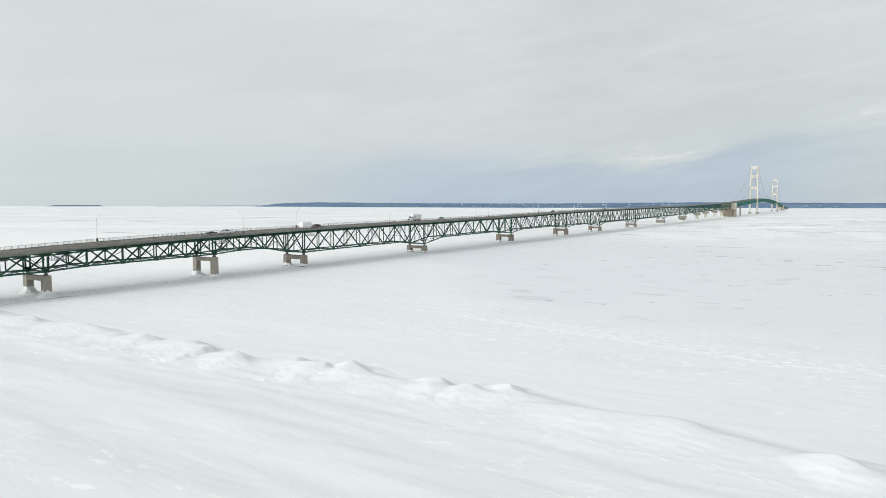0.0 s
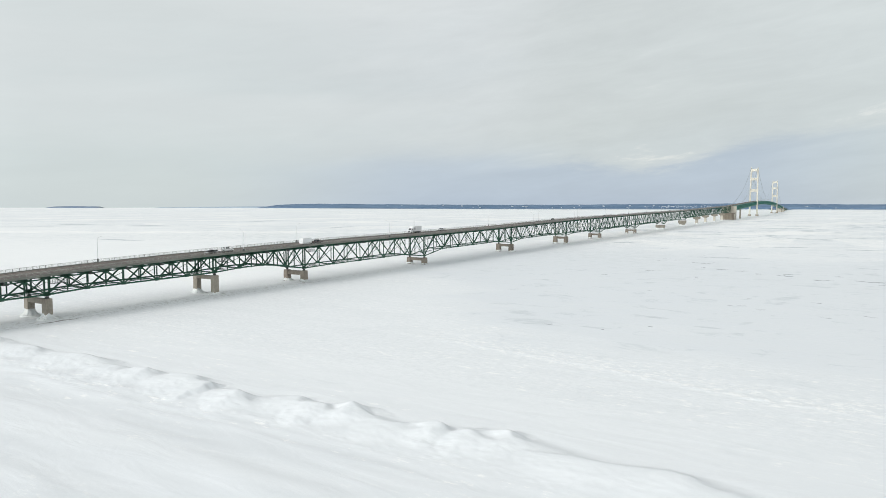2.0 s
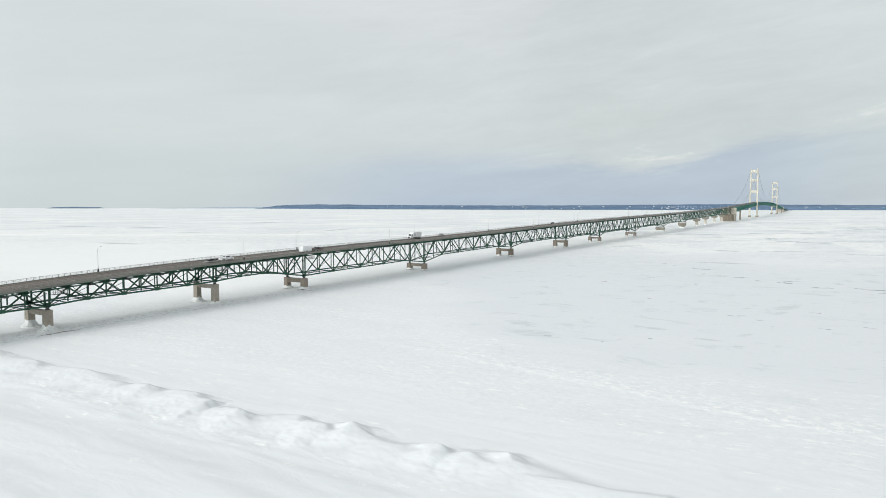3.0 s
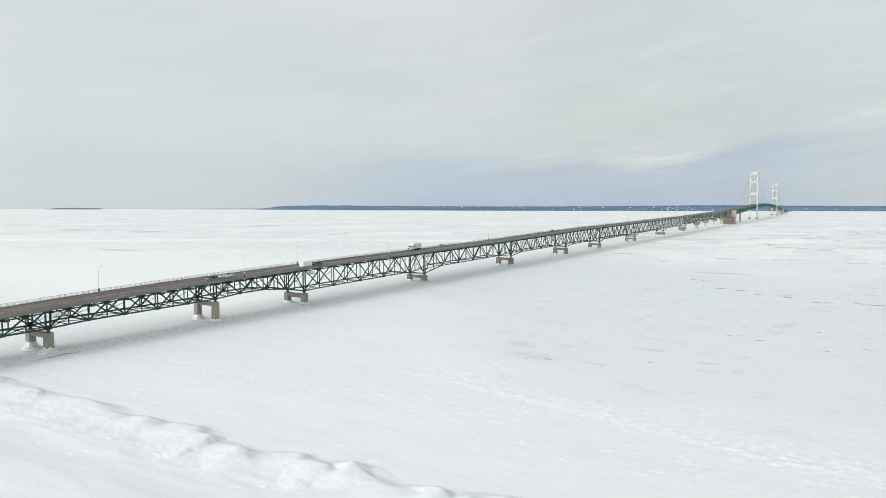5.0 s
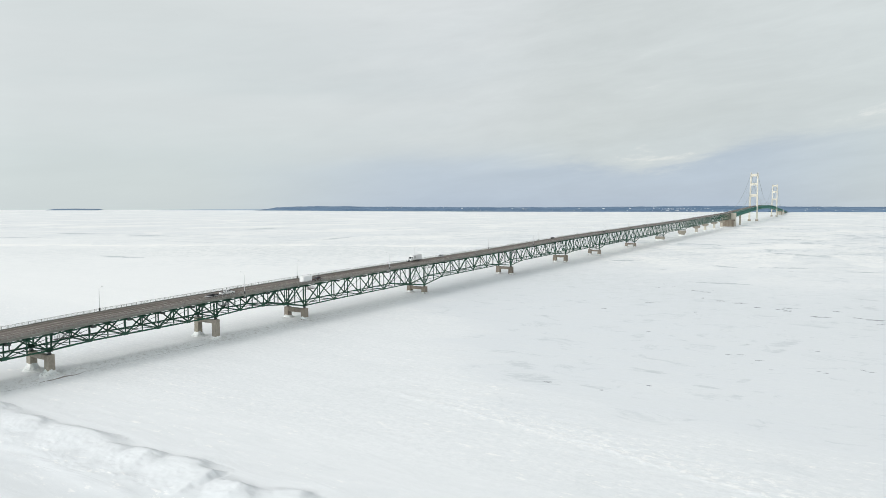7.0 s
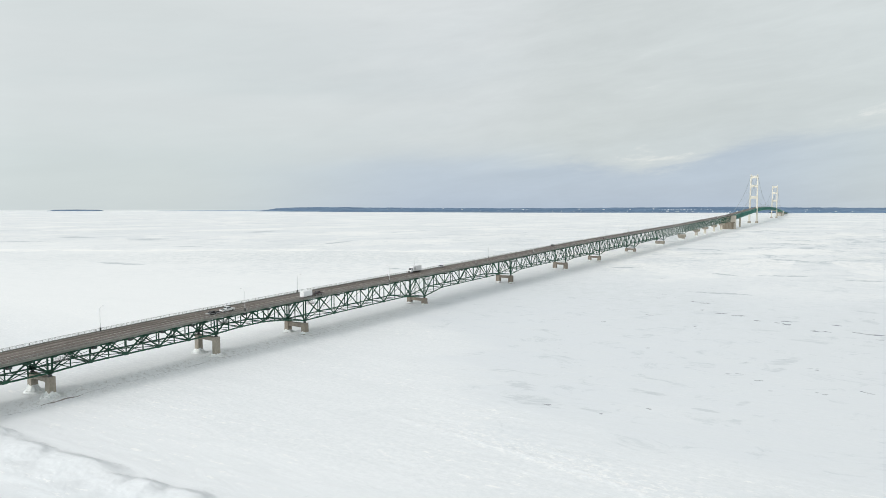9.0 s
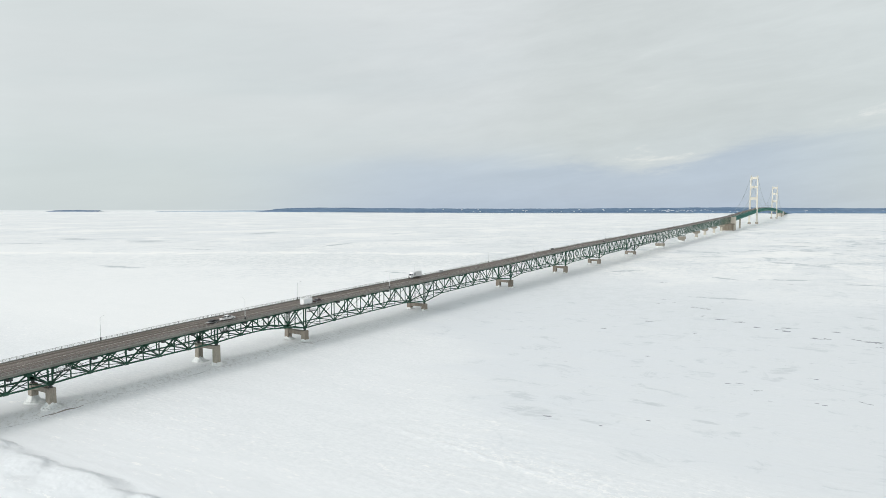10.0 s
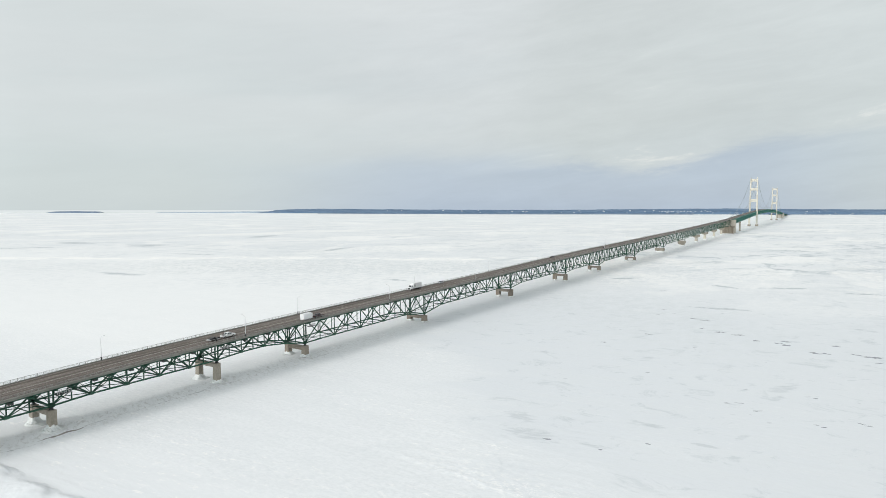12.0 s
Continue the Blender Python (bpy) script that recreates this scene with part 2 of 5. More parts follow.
def snow_material():
    """Wind-packed snow on lake ice: drifts, sastrugi, thin grey patches and dark bare ice."""
    m = bpy.data.materials.new("wind_packed_snow")
    m.use_nodes = True
    t = m.node_tree
    shader = t.nodes["Principled BSDF"]
    shader.inputs["Roughness"].default_value = 0.75
    shader.inputs["Specular IOR Level"].default_value = 0.25
    place = t.nodes.new("ShaderNodeTexCoord")

    def noise_at(angle, sx, sy, detail=5.0, rough=0.55, distort=0.0):
        turn = t.nodes.new("ShaderNodeMapping")
        turn.vector_type = "POINT"
        turn.inputs["Rotation"].default_value = (0, 0, radians(angle))
        t.links.new(place.outputs["Object"], turn.inputs["Vector"])
        squeeze = t.nodes.new("ShaderNodeMapping")
        squeeze.inputs["Scale"].default_value = (sx, sy, 0.2)
        t.links.new(turn.outputs[0], squeeze.inputs["Vector"])
        n = node(t, "ShaderNodeTexNoise", Scale=1.0, Detail=detail, Roughness=rough, Distortion=distort)
        t.links.new(squeeze.outputs[0], n.inputs["Vector"])
        return n.outputs["Fac"]

    split = t.nodes.new("ShaderNodeSeparateXYZ")
    t.links.new(place.outputs["Object"], split.inputs[0])
    along = math_node(t, "ADD", math_node(t, "MULTIPLY", split.outputs["X"], 0.5118), math_node(t, "MULTIPLY", split.outputs["Y"], 0.8591))
    offshore = spread(t, along, 90.0, 190.0)
    open_ice = spread(t, along, 320.0, 700.0)
    across = math_node(t, "SUBTRACT", math_node(t, "MULTIPLY", split.outputs["X"], 0.8591), math_node(t, "MULTIPLY", split.outputs["Y"], 0.5118))
    # smooth grey ice sheet swept thin by the wind, off the shore and east of the bridge
    rim = math_node(t, "MULTIPLY", math_node(t, "MAXIMUM", math_node(t, "SUBTRACT", -62.0, across), 0.0), 1.2)
    rim = math_node(t, "SUBTRACT", math_node(t, "SUBTRACT", along, 137.0), rim)
    rim = math_node(t, "ADD", rim, math_node(t, "MULTIPLY", math_node(t, "SUBTRACT", noise_at(25, 0.012, 0.03, 5.0, 0.6, 0.5), 0.5), 130.0))
    swept = spread(t, rim, -22.0, 32.0)
    swept = math_node(t, "MULTIPLY", swept, spread(t, along, 620.0, 330.0))
    thin = spread(t, noise_at(12, 0.0066, 0.0066, 5.0, 0.6, 0.4), 0.44, 0.62)
    thin = math_node(t, "MULTIPLY", thin, math_node(t, "MULTIPLY", open_ice, 0.5))
    thin = math_node(t, "MAXIMUM", thin, math_node(t, "MULTIPLY", swept, 0.85))
    shore_snow = mix_colour(t, spread(t, along, 72.0, 100.0), (0.788, 0.807, 0.827), (0.845, 0.861, 0.877))
    shore_snow = mix_colour(t, open_ice, shore_snow, (0.885, 0.893, 0.898))
    colour = mix_colour(t, thin, shore_snow, (0.728, 0.757, 0.79))
    # greyer towards the east
    colour = mix_colour(t, math_node(t, "MULTIPLY", spread(t, across, -75.0, 60.0, 0.0, 0.6), spread(t, along, 520.0, 260.0)), colour, (0.735, 0.757, 0.777))
    # soft drift streaks
    streak = spread(t, noise_at(30, 0.03, 0.13, 6.0, 0.55, 0.9), 0.42, 0.64)
    colour = mix_colour(t, math_node(t, "MULTIPLY", streak, 0.32), colour, (0.762, 0.785, 0.802))
    # long greyer bands of drift along the shore
    banks = math_node(t, "MULTIPLY", spread(t, noise_at(29, 0.011, 0.085, 4.0, 0.5, 0.5), 0.44, 0.58), spread(t, along, 78.0, 64.0))
    colour = mix_colour(t, math_node(t, "MULTIPLY", banks, 0.6), colour, (0.745, 0.768, 0.792))
    # grain of the crust, strongest on the rough belt off the shore
    belt = spread(t, along, 84.0, 108.0)
    loud = math_node(t, "ADD", 0.10, math_node(t, "MULTIPLY", belt, math_node(t, "SUBTRACT", 0.42, math_node(t, "MULTIPLY", swept, 0.27))))
    grain = spread(t, noise_at(33, 0.6, 0.95, 9.0, 0.82, 0.3), 0.38, 0.64)
    colour = mix_colour(t, math_node(t, "MULTIPLY", grain, loud), colour, (0.672, 0.70, 0.72))
    # mid-size grey smears
    smear = spread(t, noise_at(24, 0.07, 0.09, 8.0, 0.72, 0.8), 0.545, 0.67)
    smear = math_node(t, "MULTIPLY", smear, math_node(t, "ADD", 0.12, math_node(t, "MULTIPLY", swept, 0.58)))
    colour = mix_colour(t, smear, colour, (0.58, 0.62, 0.645))
    # clean deep snow west of the bridge
    clean = math_node(t, "MULTIPLY", spread(t, across, -196.0, -225.0), math_node(t, "MULTIPLY", spread(t, along, 110.0, 190.0), spread(t, along, 760.0, 420.0)))
    colour = mix_colour(t, math_node(t, "MULTIPLY", clean, 0.45), colour, (0.955, 0.955, 0.945))
    # clumped grey streaks far out
    reach = spread(t, noise_at(36, 0.030, 0.017, 9.0, 0.72, 0.9), 0.505, 0.59)
    clump = spread(t, noise_at(-20, 0.0030, 0.0032, 4.0, 0.6, 0.3), 0.42, 0.52, 0.12, 1.0)
    reach = math_node(t, "MULTIPLY", math_node(t, "MULTIPLY", reach, clump), math_node(t, "MULTIPLY", open_ice, spread(t, across, -260.0, -170.0, 0.45, 1.0)))
    colour = mix_colour(t, math_node(t, "MULTIPLY", reach, 0.9), colour, (0.52, 0.565, 0.59))
    # broad bright sweeps of fresh drift
    sweep = spread(t, noise_at(36, 0.0068, 0.0046, 8.0, 0.68, 0.5), 0.48, 0.58)
    colour = mix_colour(t, math_node(t, "MULTIPLY", math_node(t, "MULTIPLY", sweep, open_ice), 0.65), colour, (0.96, 0.955, 0.94))
    # rough rubble fields out on the lake
    rubble = spread(t, noise_at(36, 0.16, 0.075, 9.0, 0.8, 0.2), 0.42, 0.62)
    rubble = math_node(t, "MULTIPLY", rubble, spread(t, noise_at(15, 0.0042, 0.0042, 4.0), 0.44, 0.56, 0.3, 0.9))
    colour = mix_colour(t, math_node(t, "MULTIPLY", rubble, spread(t, along, 180.0, 420.0)), colour, (0.70, 0.73, 0.75))
    # a belt of broken ice west of the bridge, with a bright lip on its far side
    lump = spread(t, noise_at(-5, 0.16, 0.055, 9.0, 0.8, 0.2), 0.45, 0.60)
    belt_y = math_node(t, "ADD", split.outputs["Y"], math_node(t, "MULTIPLY", math_node(t, "SUBTRACT", noise_at(0, 0.006, 0.006, 4.0), 0.5), 120.0))
    rough_belt = math_node(t, "MULTIPLY", spread(t, math_node(t, "ABSOLUTE", math_node(t, "SUBTRACT", belt_y, 690.0)), 95.0, 40.0), spread(t, split.outputs["X"], -460.0, -240.0, 0.35, 1.0))
    rough_belt = math_node(t, "MULTIPLY", rough_belt, spread(t, split.outputs["X"], 200.0, 80.0))
    colour = mix_colour(t, math_node(t, "MULTIPLY", math_node(t, "MULTIPLY", lump, rough_belt), 0.75), colour, (0.68, 0.71, 0.72))
    lip = math_node(t, "MULTIPLY", spread(t, math_node(t, "ABSOLUTE", math_node(t, "SUBTRACT", belt_y, 790.0)), 32.0, 8.0), spread(t, split.outputs["X"], 200.0, 80.0))
    lip = math_node(t, "MULTIPLY", lip, spread(t, noise_at(20, 0.03, 0.02, 8.0, 0.72, 0.5), 0.44, 0.56))
    colour = mix_colour(t, math_node(t, "MULTIPLY", lip, 0.85), colour, (0.965, 0.96, 0.945))
    # greyer far out: distance haze is put into the snow's colour
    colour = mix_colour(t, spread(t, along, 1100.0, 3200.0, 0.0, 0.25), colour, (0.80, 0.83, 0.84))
    # grey speckled band beside the bridge
    grey_speckle = spread(t, math_node(t, "ABSOLUTE", math_node(t, "ADD", across, 186.0)), 11.0, 1.0)
    grey_speckle = math_node(t, "MULTIPLY", grey_speckle, spread(t, noise_at(59, 0.25, 0.7, 8.0, 0.75, 0.5), 0.48, 0.66))
    grey_speckle = math_node(t, "MULTIPLY", grey_speckle, spread(t, along, 330.0, 200.0))
    colour = mix_colour(t, math_node(t, "MULTIPLY", grey_speckle, 0.7), colour, (0.50, 0.50, 0.49))
    # smears of thinly covered grey ice, each with its own ragged outline
    ragged = noise_at(16, 0.13, 0.5, 9.0, 0.74, 0.9)
    coarse = noise_at(30, 0.11, 0.05, 9.0, 0.78, 0.9)
    for marks, tear, depth, rise in ((NEAR_SMEARS, ragged, 0.48, 0.04), (FAR_SMEARS, coarse, 0.95, 0.05)):
        total = None
        for x, y, length, width, angle in marks:
            oval = t.nodes.new("ShaderNodeMapping")
            oval.vector_type = "TEXTURE"
            oval.inputs["Location"].default_value = (x, y, 0)
            oval.inputs["Rotation"].default_value = (0, 0, radians(angle))
            oval.inputs["Scale"].default_value = (length, width, 1000)
            t.links.new(place.outputs["Object"], oval.inputs["Vector"])
            size = t.nodes.new("ShaderNodeVectorMath")
            size.operation = "LENGTH"
            t.links.new(oval.outputs[0], size.inputs[0])
            inside = spread(t, size.outputs["Value"], 1.0, 0.15)
            total = inside if total is None else math_node(t, "MAXIMUM", total, inside)
        torn = spread(t, math_node(t, "ADD", tear, math_node(t, "MULTIPLY", math_node(t, "SUBTRACT", total, 1.0), 0.3)), 0.40 - rise, 0.58 - rise)
        colour = mix_colour(t, math_node(t, "MULTIPLY", torn, depth), colour, (0.50, 0.54, 0.565))
    # stray specks of bare ice
    spot = spread(t, noise_at(14, 0.10, 0.28, 5.0, 0.6, 1.0), 0.665, 0.70)
    spot = math_node(t, "MULTIPLY", spot, spread(t, noise_at(40, 0.014, 0.02, 2.0), 0.46, 0.54))
    spot = math_node(t, "MULTIPLY", spot, math_node(t, "MULTIPLY", spread(t, across, -125.0, -70.0), spread(t, along, 175.0, 250.0)))
    colour = mix_colour(t, math_node(t, "MULTIPLY", spot, 0.5), colour, (0.24, 0.265, 0.295))
    # crusted bright flecks
    crust = spread(t, noise_at(30, 0.22, 0.62, 7.0, 0.75), 0.55, 0.65)
    crust = math_node(t, "MULTIPLY", crust, math_node(t, "SUBTRACT", 1.0, math_node(t, "MULTIPLY", swept, 0.8)))
    foot = spread(t, math_node(t, "ABSOLUTE", math_node(t, "SUBTRACT", along, 63.5)), 4.0, 0.8)
    field = math_node(t, "MULTIPLY", spread(t, noise_at(31, 0.010, 0.035, 3.0), 0.42, 0.58), spread(t, math_node(t, "ABSOLUTE", math_node(t, "SUBTRACT", along, 71.0)), 5.0, 12.0))
    crust = math_node(t, "MULTIPLY", crust, math_node(t, "MAXIMUM", math_node(t, "MULTIPLY", foot, spread(t, noise_at(31, 0.03, 0.05, 3.0), 0.36, 0.46)), field))
    colour = mix_colour(t, math_node(t, "MULTIPLY", crust, 0.8), colour, (0.96, 0.955, 0.945))
    # the broken line of refrozen slabs, with its litter of flecks on the lake side
    ledge = math_node(t, "ADD", math_node(t, "MULTIPLY", math_node(t, "MINIMUM", math_node(t, "ADD", across, 3.0), 0.0), 0.19), along)
    ledge = math_node(t, "ADD", ledge, math_node(t, "MULTIPLY", math_node(t, "SUBTRACT", noise_at(31, 0.04, 0.04, 4.0), 0.5), 7.0))
    off = math_node(t, "SUBTRACT", ledge, 115.0)
    litter = math_node(t, "MULTIPLY", spread(t, off, -5.0, 1.0), spread(t, off, 16.0, 2.0))
    litter = math_node(t, "MULTIPLY", litter, spread(t, noise_at(30, 0.42, 0.6, 8.0, 0.82), 0.50, 0.58))
    rope = spread(t, math_node(t, "ABSOLUTE", off), 0.9, 0.1)
    rope = math_node(t, "MULTIPLY", rope, spread(t, noise_at(33, 0.22, 0.7, 6.0, 0.75), 0.50, 0.57))
    ledge = math_node(t, "MULTIPLY", math_node(t, "MAXIMUM", math_node(t, "MULTIPLY", litter, 0.7), math_node(t, "MULTIPLY", rope, 0.5)), spread(t, across, -105.0, -62.0))
    colour = mix_colour(t, ledge, colour, (0.965, 0.96, 0.95))
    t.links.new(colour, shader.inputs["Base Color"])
    relief = math_node(t, "ADD", math_node(t, "MULTIPLY", noise_at(30, 0.06, 0.22, 6.0, 0.5, 0.9), 1.0),
                       math_node(t, "MULTIPLY", noise_at(35, 0.65, 0.9, 7.0, 0.7), 0.18))
    b = node(t, "ShaderNodeBump", Strength=0.17, Distance=0.8)
    t.links.new(relief, b.inputs["Height"])
    t.links.new(b.outputs[0], shader.inputs["Normal"])
    return m


SNOW = snow_material()
PACKED = surface("pier_foot_ice", (0.58, 0.61, 0.62), (0.80, 0.81, 0.80), 1.6, 0.7, 0.0, 0.9, stain=(0.46, 0.45, 0.42), amount=0.75)
WET_ICE = surface("wet_ice_crack", (0.10, 0.082, 0.072), (0.30, 0.265, 0.24), 0.9, 0.45, 0.0, 0.3, stain=(0.7, 0.71, 0.71), amount=0.8)
REFROZEN = surface("refrozen_grey_ice", (0.42, 0.44, 0.46), (0.70, 0.72, 0.73), 1.6, 0.5, 0.0, 0.4, stain=(0.84, 0.85, 0.86), amount=1.0)

# ---------------------------------------------------------------- bridge frame: x along the bridge, y to its far side
BRIDGE = Matrix.Translation((-165.63, 98.68, 0)) @ Matrix.Rotation(AXIS_TURN, 4, "Z")
GRADE = [(-100, 10.0), (60, 12.0), (80, 12.8), (90, 13.25), (100, 13.75), (117, 14.4), (144, 15.2), (200, 16.3), (250, 17.0), (304, 17.5), (400, 18.75), (493, 20.5), (593, 22.0), (690, 22.9), (1110, 26.6),
         (1400, 30.5), (1717, 34.8), (1921, 40.0), (2470, 53.0), (2788, 57.5), (3105, 59.0), (3422, 57.5), (3740, 53.0), (4289, 40.0),
         (4492, 34.8), (4950, 24.0), (5440, 12.0)]


def deck_height(s):
    return float(np.interp(s, [g[0] for g in GRADE], [g[1] for g in GRADE])) - 0.15


def add_box(bm, x0, x1, y0, y1, z0, z1, bevel=0.0):
    made = bmesh.ops.create_cube(bm, size=1.0, matrix=Matrix.Translation(((x0 + x1) / 2, (y0 + y1) / 2, (z0 + z1) / 2)) @ Matrix.Diagonal((x1 - x0, y1 - y0, z1 - z0, 1)))
    if bevel:
        edges = list({e for v in made["verts"] for e in v.link_edges})
        bmesh.ops.bevel(bm, geom=edges, offset=bevel, segments=2, affect="EDGES", profile=0.6)
    return bm


def add_prism(bm, outline, y0, y1):
    """A closed outline in x and z, drawn out from y0 to y1."""
    near = [bm.verts.new((x, y0, z)) for x, z in outline]
    far = [bm.verts.new((x, y1, z)) for x, z in outline]
    n = len(outline)
    bm.faces.new(near)
    bm.faces.new(far[::-1])
    for i in range(n):
        bm.faces.new((near[i], far[i], far[(i + 1) % n], near[(i + 1) % n]))
    bmesh.ops.recalc_face_normals(bm, faces=bm.faces)
    return bm


def add_tube(bm, path, radius, sides=6):
    """A round tube along a path of points; radius may be a pair (start, end)."""
    r0, r1 = radius if isinstance(radius, tuple) else (radius, radius)
    rings = []
    path = [Vector(p) for p in path]
    for i, p in enumerate(path):
        way = (path[min(i + 1, len(path) - 1)] - path[max(i - 1, 0)]).normalized()
        side = way.cross(Vector((0, 0, 1)))
        side = side.normalized() if side.length > 1e-4 else Vector((0, 1, 0))
        up = side.cross(way)
        r = r0 + (r1 - r0) * i / max(1, len(path) - 1)
        rings.append([bm.verts.new(p + side * r * math.cos(a) + up * r * math.sin(a)) for a in (2 * math.pi * k / sides for k in range(sides))])
    for a, b in zip(rings, rings[1:]):
        for k in range(sides):
            bm.faces.new((a[k], a[(k + 1) % sides], b[(k + 1) % sides], b[k]))
    bm.faces.new(rings[0][::-1])
    bm.faces.new(rings[-1])
    return bm


H_SECTION = [(-1, -1), (1, -1), (1, -0.72), (0.2, -0.72), (0.2, 0.72), (1, 0.72), (1, 1), (-1, 1), (-1, 0.72), (-0.2, 0.72), (-0.2, -0.72), (-1, -0.72)]
BOX_SECTION = [(-1, -0.8), (-0.8, -1), (0.8, -1), (1, -0.8), (1, 0.8), (0.8, 1), (-0.8, 1), (-1, 0.8)]


def add_member(bm, a, b, width, depth, section=H_SECTION):
    """A rolled steel member from a to b; width across the bridge, depth in the truss plane."""
    a, b = Vector(a), Vector(b)
    way = (b - a).normalized()
    across = Vector((0, 1, 0)) if abs(way.y) < 0.7 else Vector((0, 0, 1))
    up = across.cross(way).normalized()
    across = way.cross(up)
    ends = [[bm.verts.new(p + across * (x * width / 2) + up * (y * depth / 2)) for x, y in section] for p in (a, b)]
    n = len(section)
    for k in range(n):
        bm.faces.new((ends[0][k], ends[0][(k + 1) % n], ends[1][(k + 1) % n], ends[1][k]))
    bm.faces.new(ends[0][::-1])
    bm.faces.new(ends[1])
    return bm


def mesh_of(name, bm, material, smooth=False):
    me = bpy.data.meshes.new(name)
    bm.normal_update()
    bm.to_mesh(me)
    bm.free()
    me.materials.append(material)
    if smooth:
        me.polygons.foreach_set("use_smooth", [True] * len(me.polygons))
    return me


def part(name, bm, material, parent, label="", smooth=False):
    """One mesh object under a thing or under a part."""
    ob = new(name, bm if isinstance(bm, bpy.types.Mesh) else mesh_of(name, bm, material, smooth))
    ob.parent = parent
    return tagged(ob, label)


def thing(name, m, label, category, group="", kind="", bm=None, material=None, smooth=False):
    ob = new(name, mesh_of(name, bm, material, smooth) if bm else None)
    ob.matrix_world = m
    return tagged(ob, label, category, group, kind)


def member(name, a, b, width, depth, parent, material, section=H_SECTION):
    return part(name, add_member(bmesh.new(), a, b, width, depth, section), material, parent)

# ---------------------------------------------------------------- ground: one sheet of snow-covered ice
AX, AY = 0.5118, 0.8591


# heaped drifts of the bank: across the view, off the shore, height, reach up the wind, down the wind, to the land, to the lake
DRIFTS = [(-236, 72, 1.2, 12, 6, 7, 2.4), (-212, 73, 1.4, 12, 6, 7, 2.4), (-190, 71.5, 1.3, 11, 6, 7, 2.4), (-168, 72.5, 1.4, 10, 6, 7, 2.4),
          (-149, 71.6, 1.55, 9, 6.0, 6.5, 2.2), (-131.5, 72.8, 1.6, 10, 11, 7.5, 2.6), (-117.5, 71.6, 0.95, 6, 4, 6, 2.0), (-109, 72.9, 1.55, 8, 4.5, 7, 2.4),
          (-98, 74.2, 1.5, 8, 7, 8, 2.2), (-91.2, 72.4, 1.45, 6, 1.3, 7, 2.6), (-82, 71.4, 1.7, 5.5, 5.5, 6, 2.0), (-72, 75.6, 0.95, 5, 3, 7, 1.6),
          (-66, 73.6, 1.75, 6, 3.5, 6.5, 2.2), (-61.8, 75.8, 2.0, 5, 6.5, 6, 2.8), (-52.5, 73.2, 0.85, 5, 6, 6, 2.0), (-45.4, 75.6, 1.75, 6, 3.6, 6, 2.0),
          (-40, 75.4, 1.3, 3.5, 4.5, 6, 2.2), (-36, 78.0, 1.45, 6, 4.5, 7, 2.4), (-22, 74.2, 1.0, 8, 9, 6.5, 2.0), (-12.5, 75.6, 1.05, 8, 6, 7, 2.2),
          (2.8, 71.8, 1.7, 3.6, 5.5, 5.5, 2.6), (16, 73, 0.8, 8, 7, 6, 2.2), (34, 72, 1.3, 9, 7, 7, 2.4), (60, 73, 1.2, 10, 8, 7, 2.4), (90, 72, 1.4, 10, 8, 7, 2.4),
          (125, 73, 1.2, 12, 8, 7, 2.4), (170, 72, 1.4, 12, 8, 7, 2.4)]
DRIFT_U, DRIFT_S = [d[0] for d in DRIFTS], [d[1] for d in DRIFTS]


def step(a, b, x):
    k = min(1.0, max(0.0, (x - a) / (b - a)))
    return k * k * (3 - 2 * k)


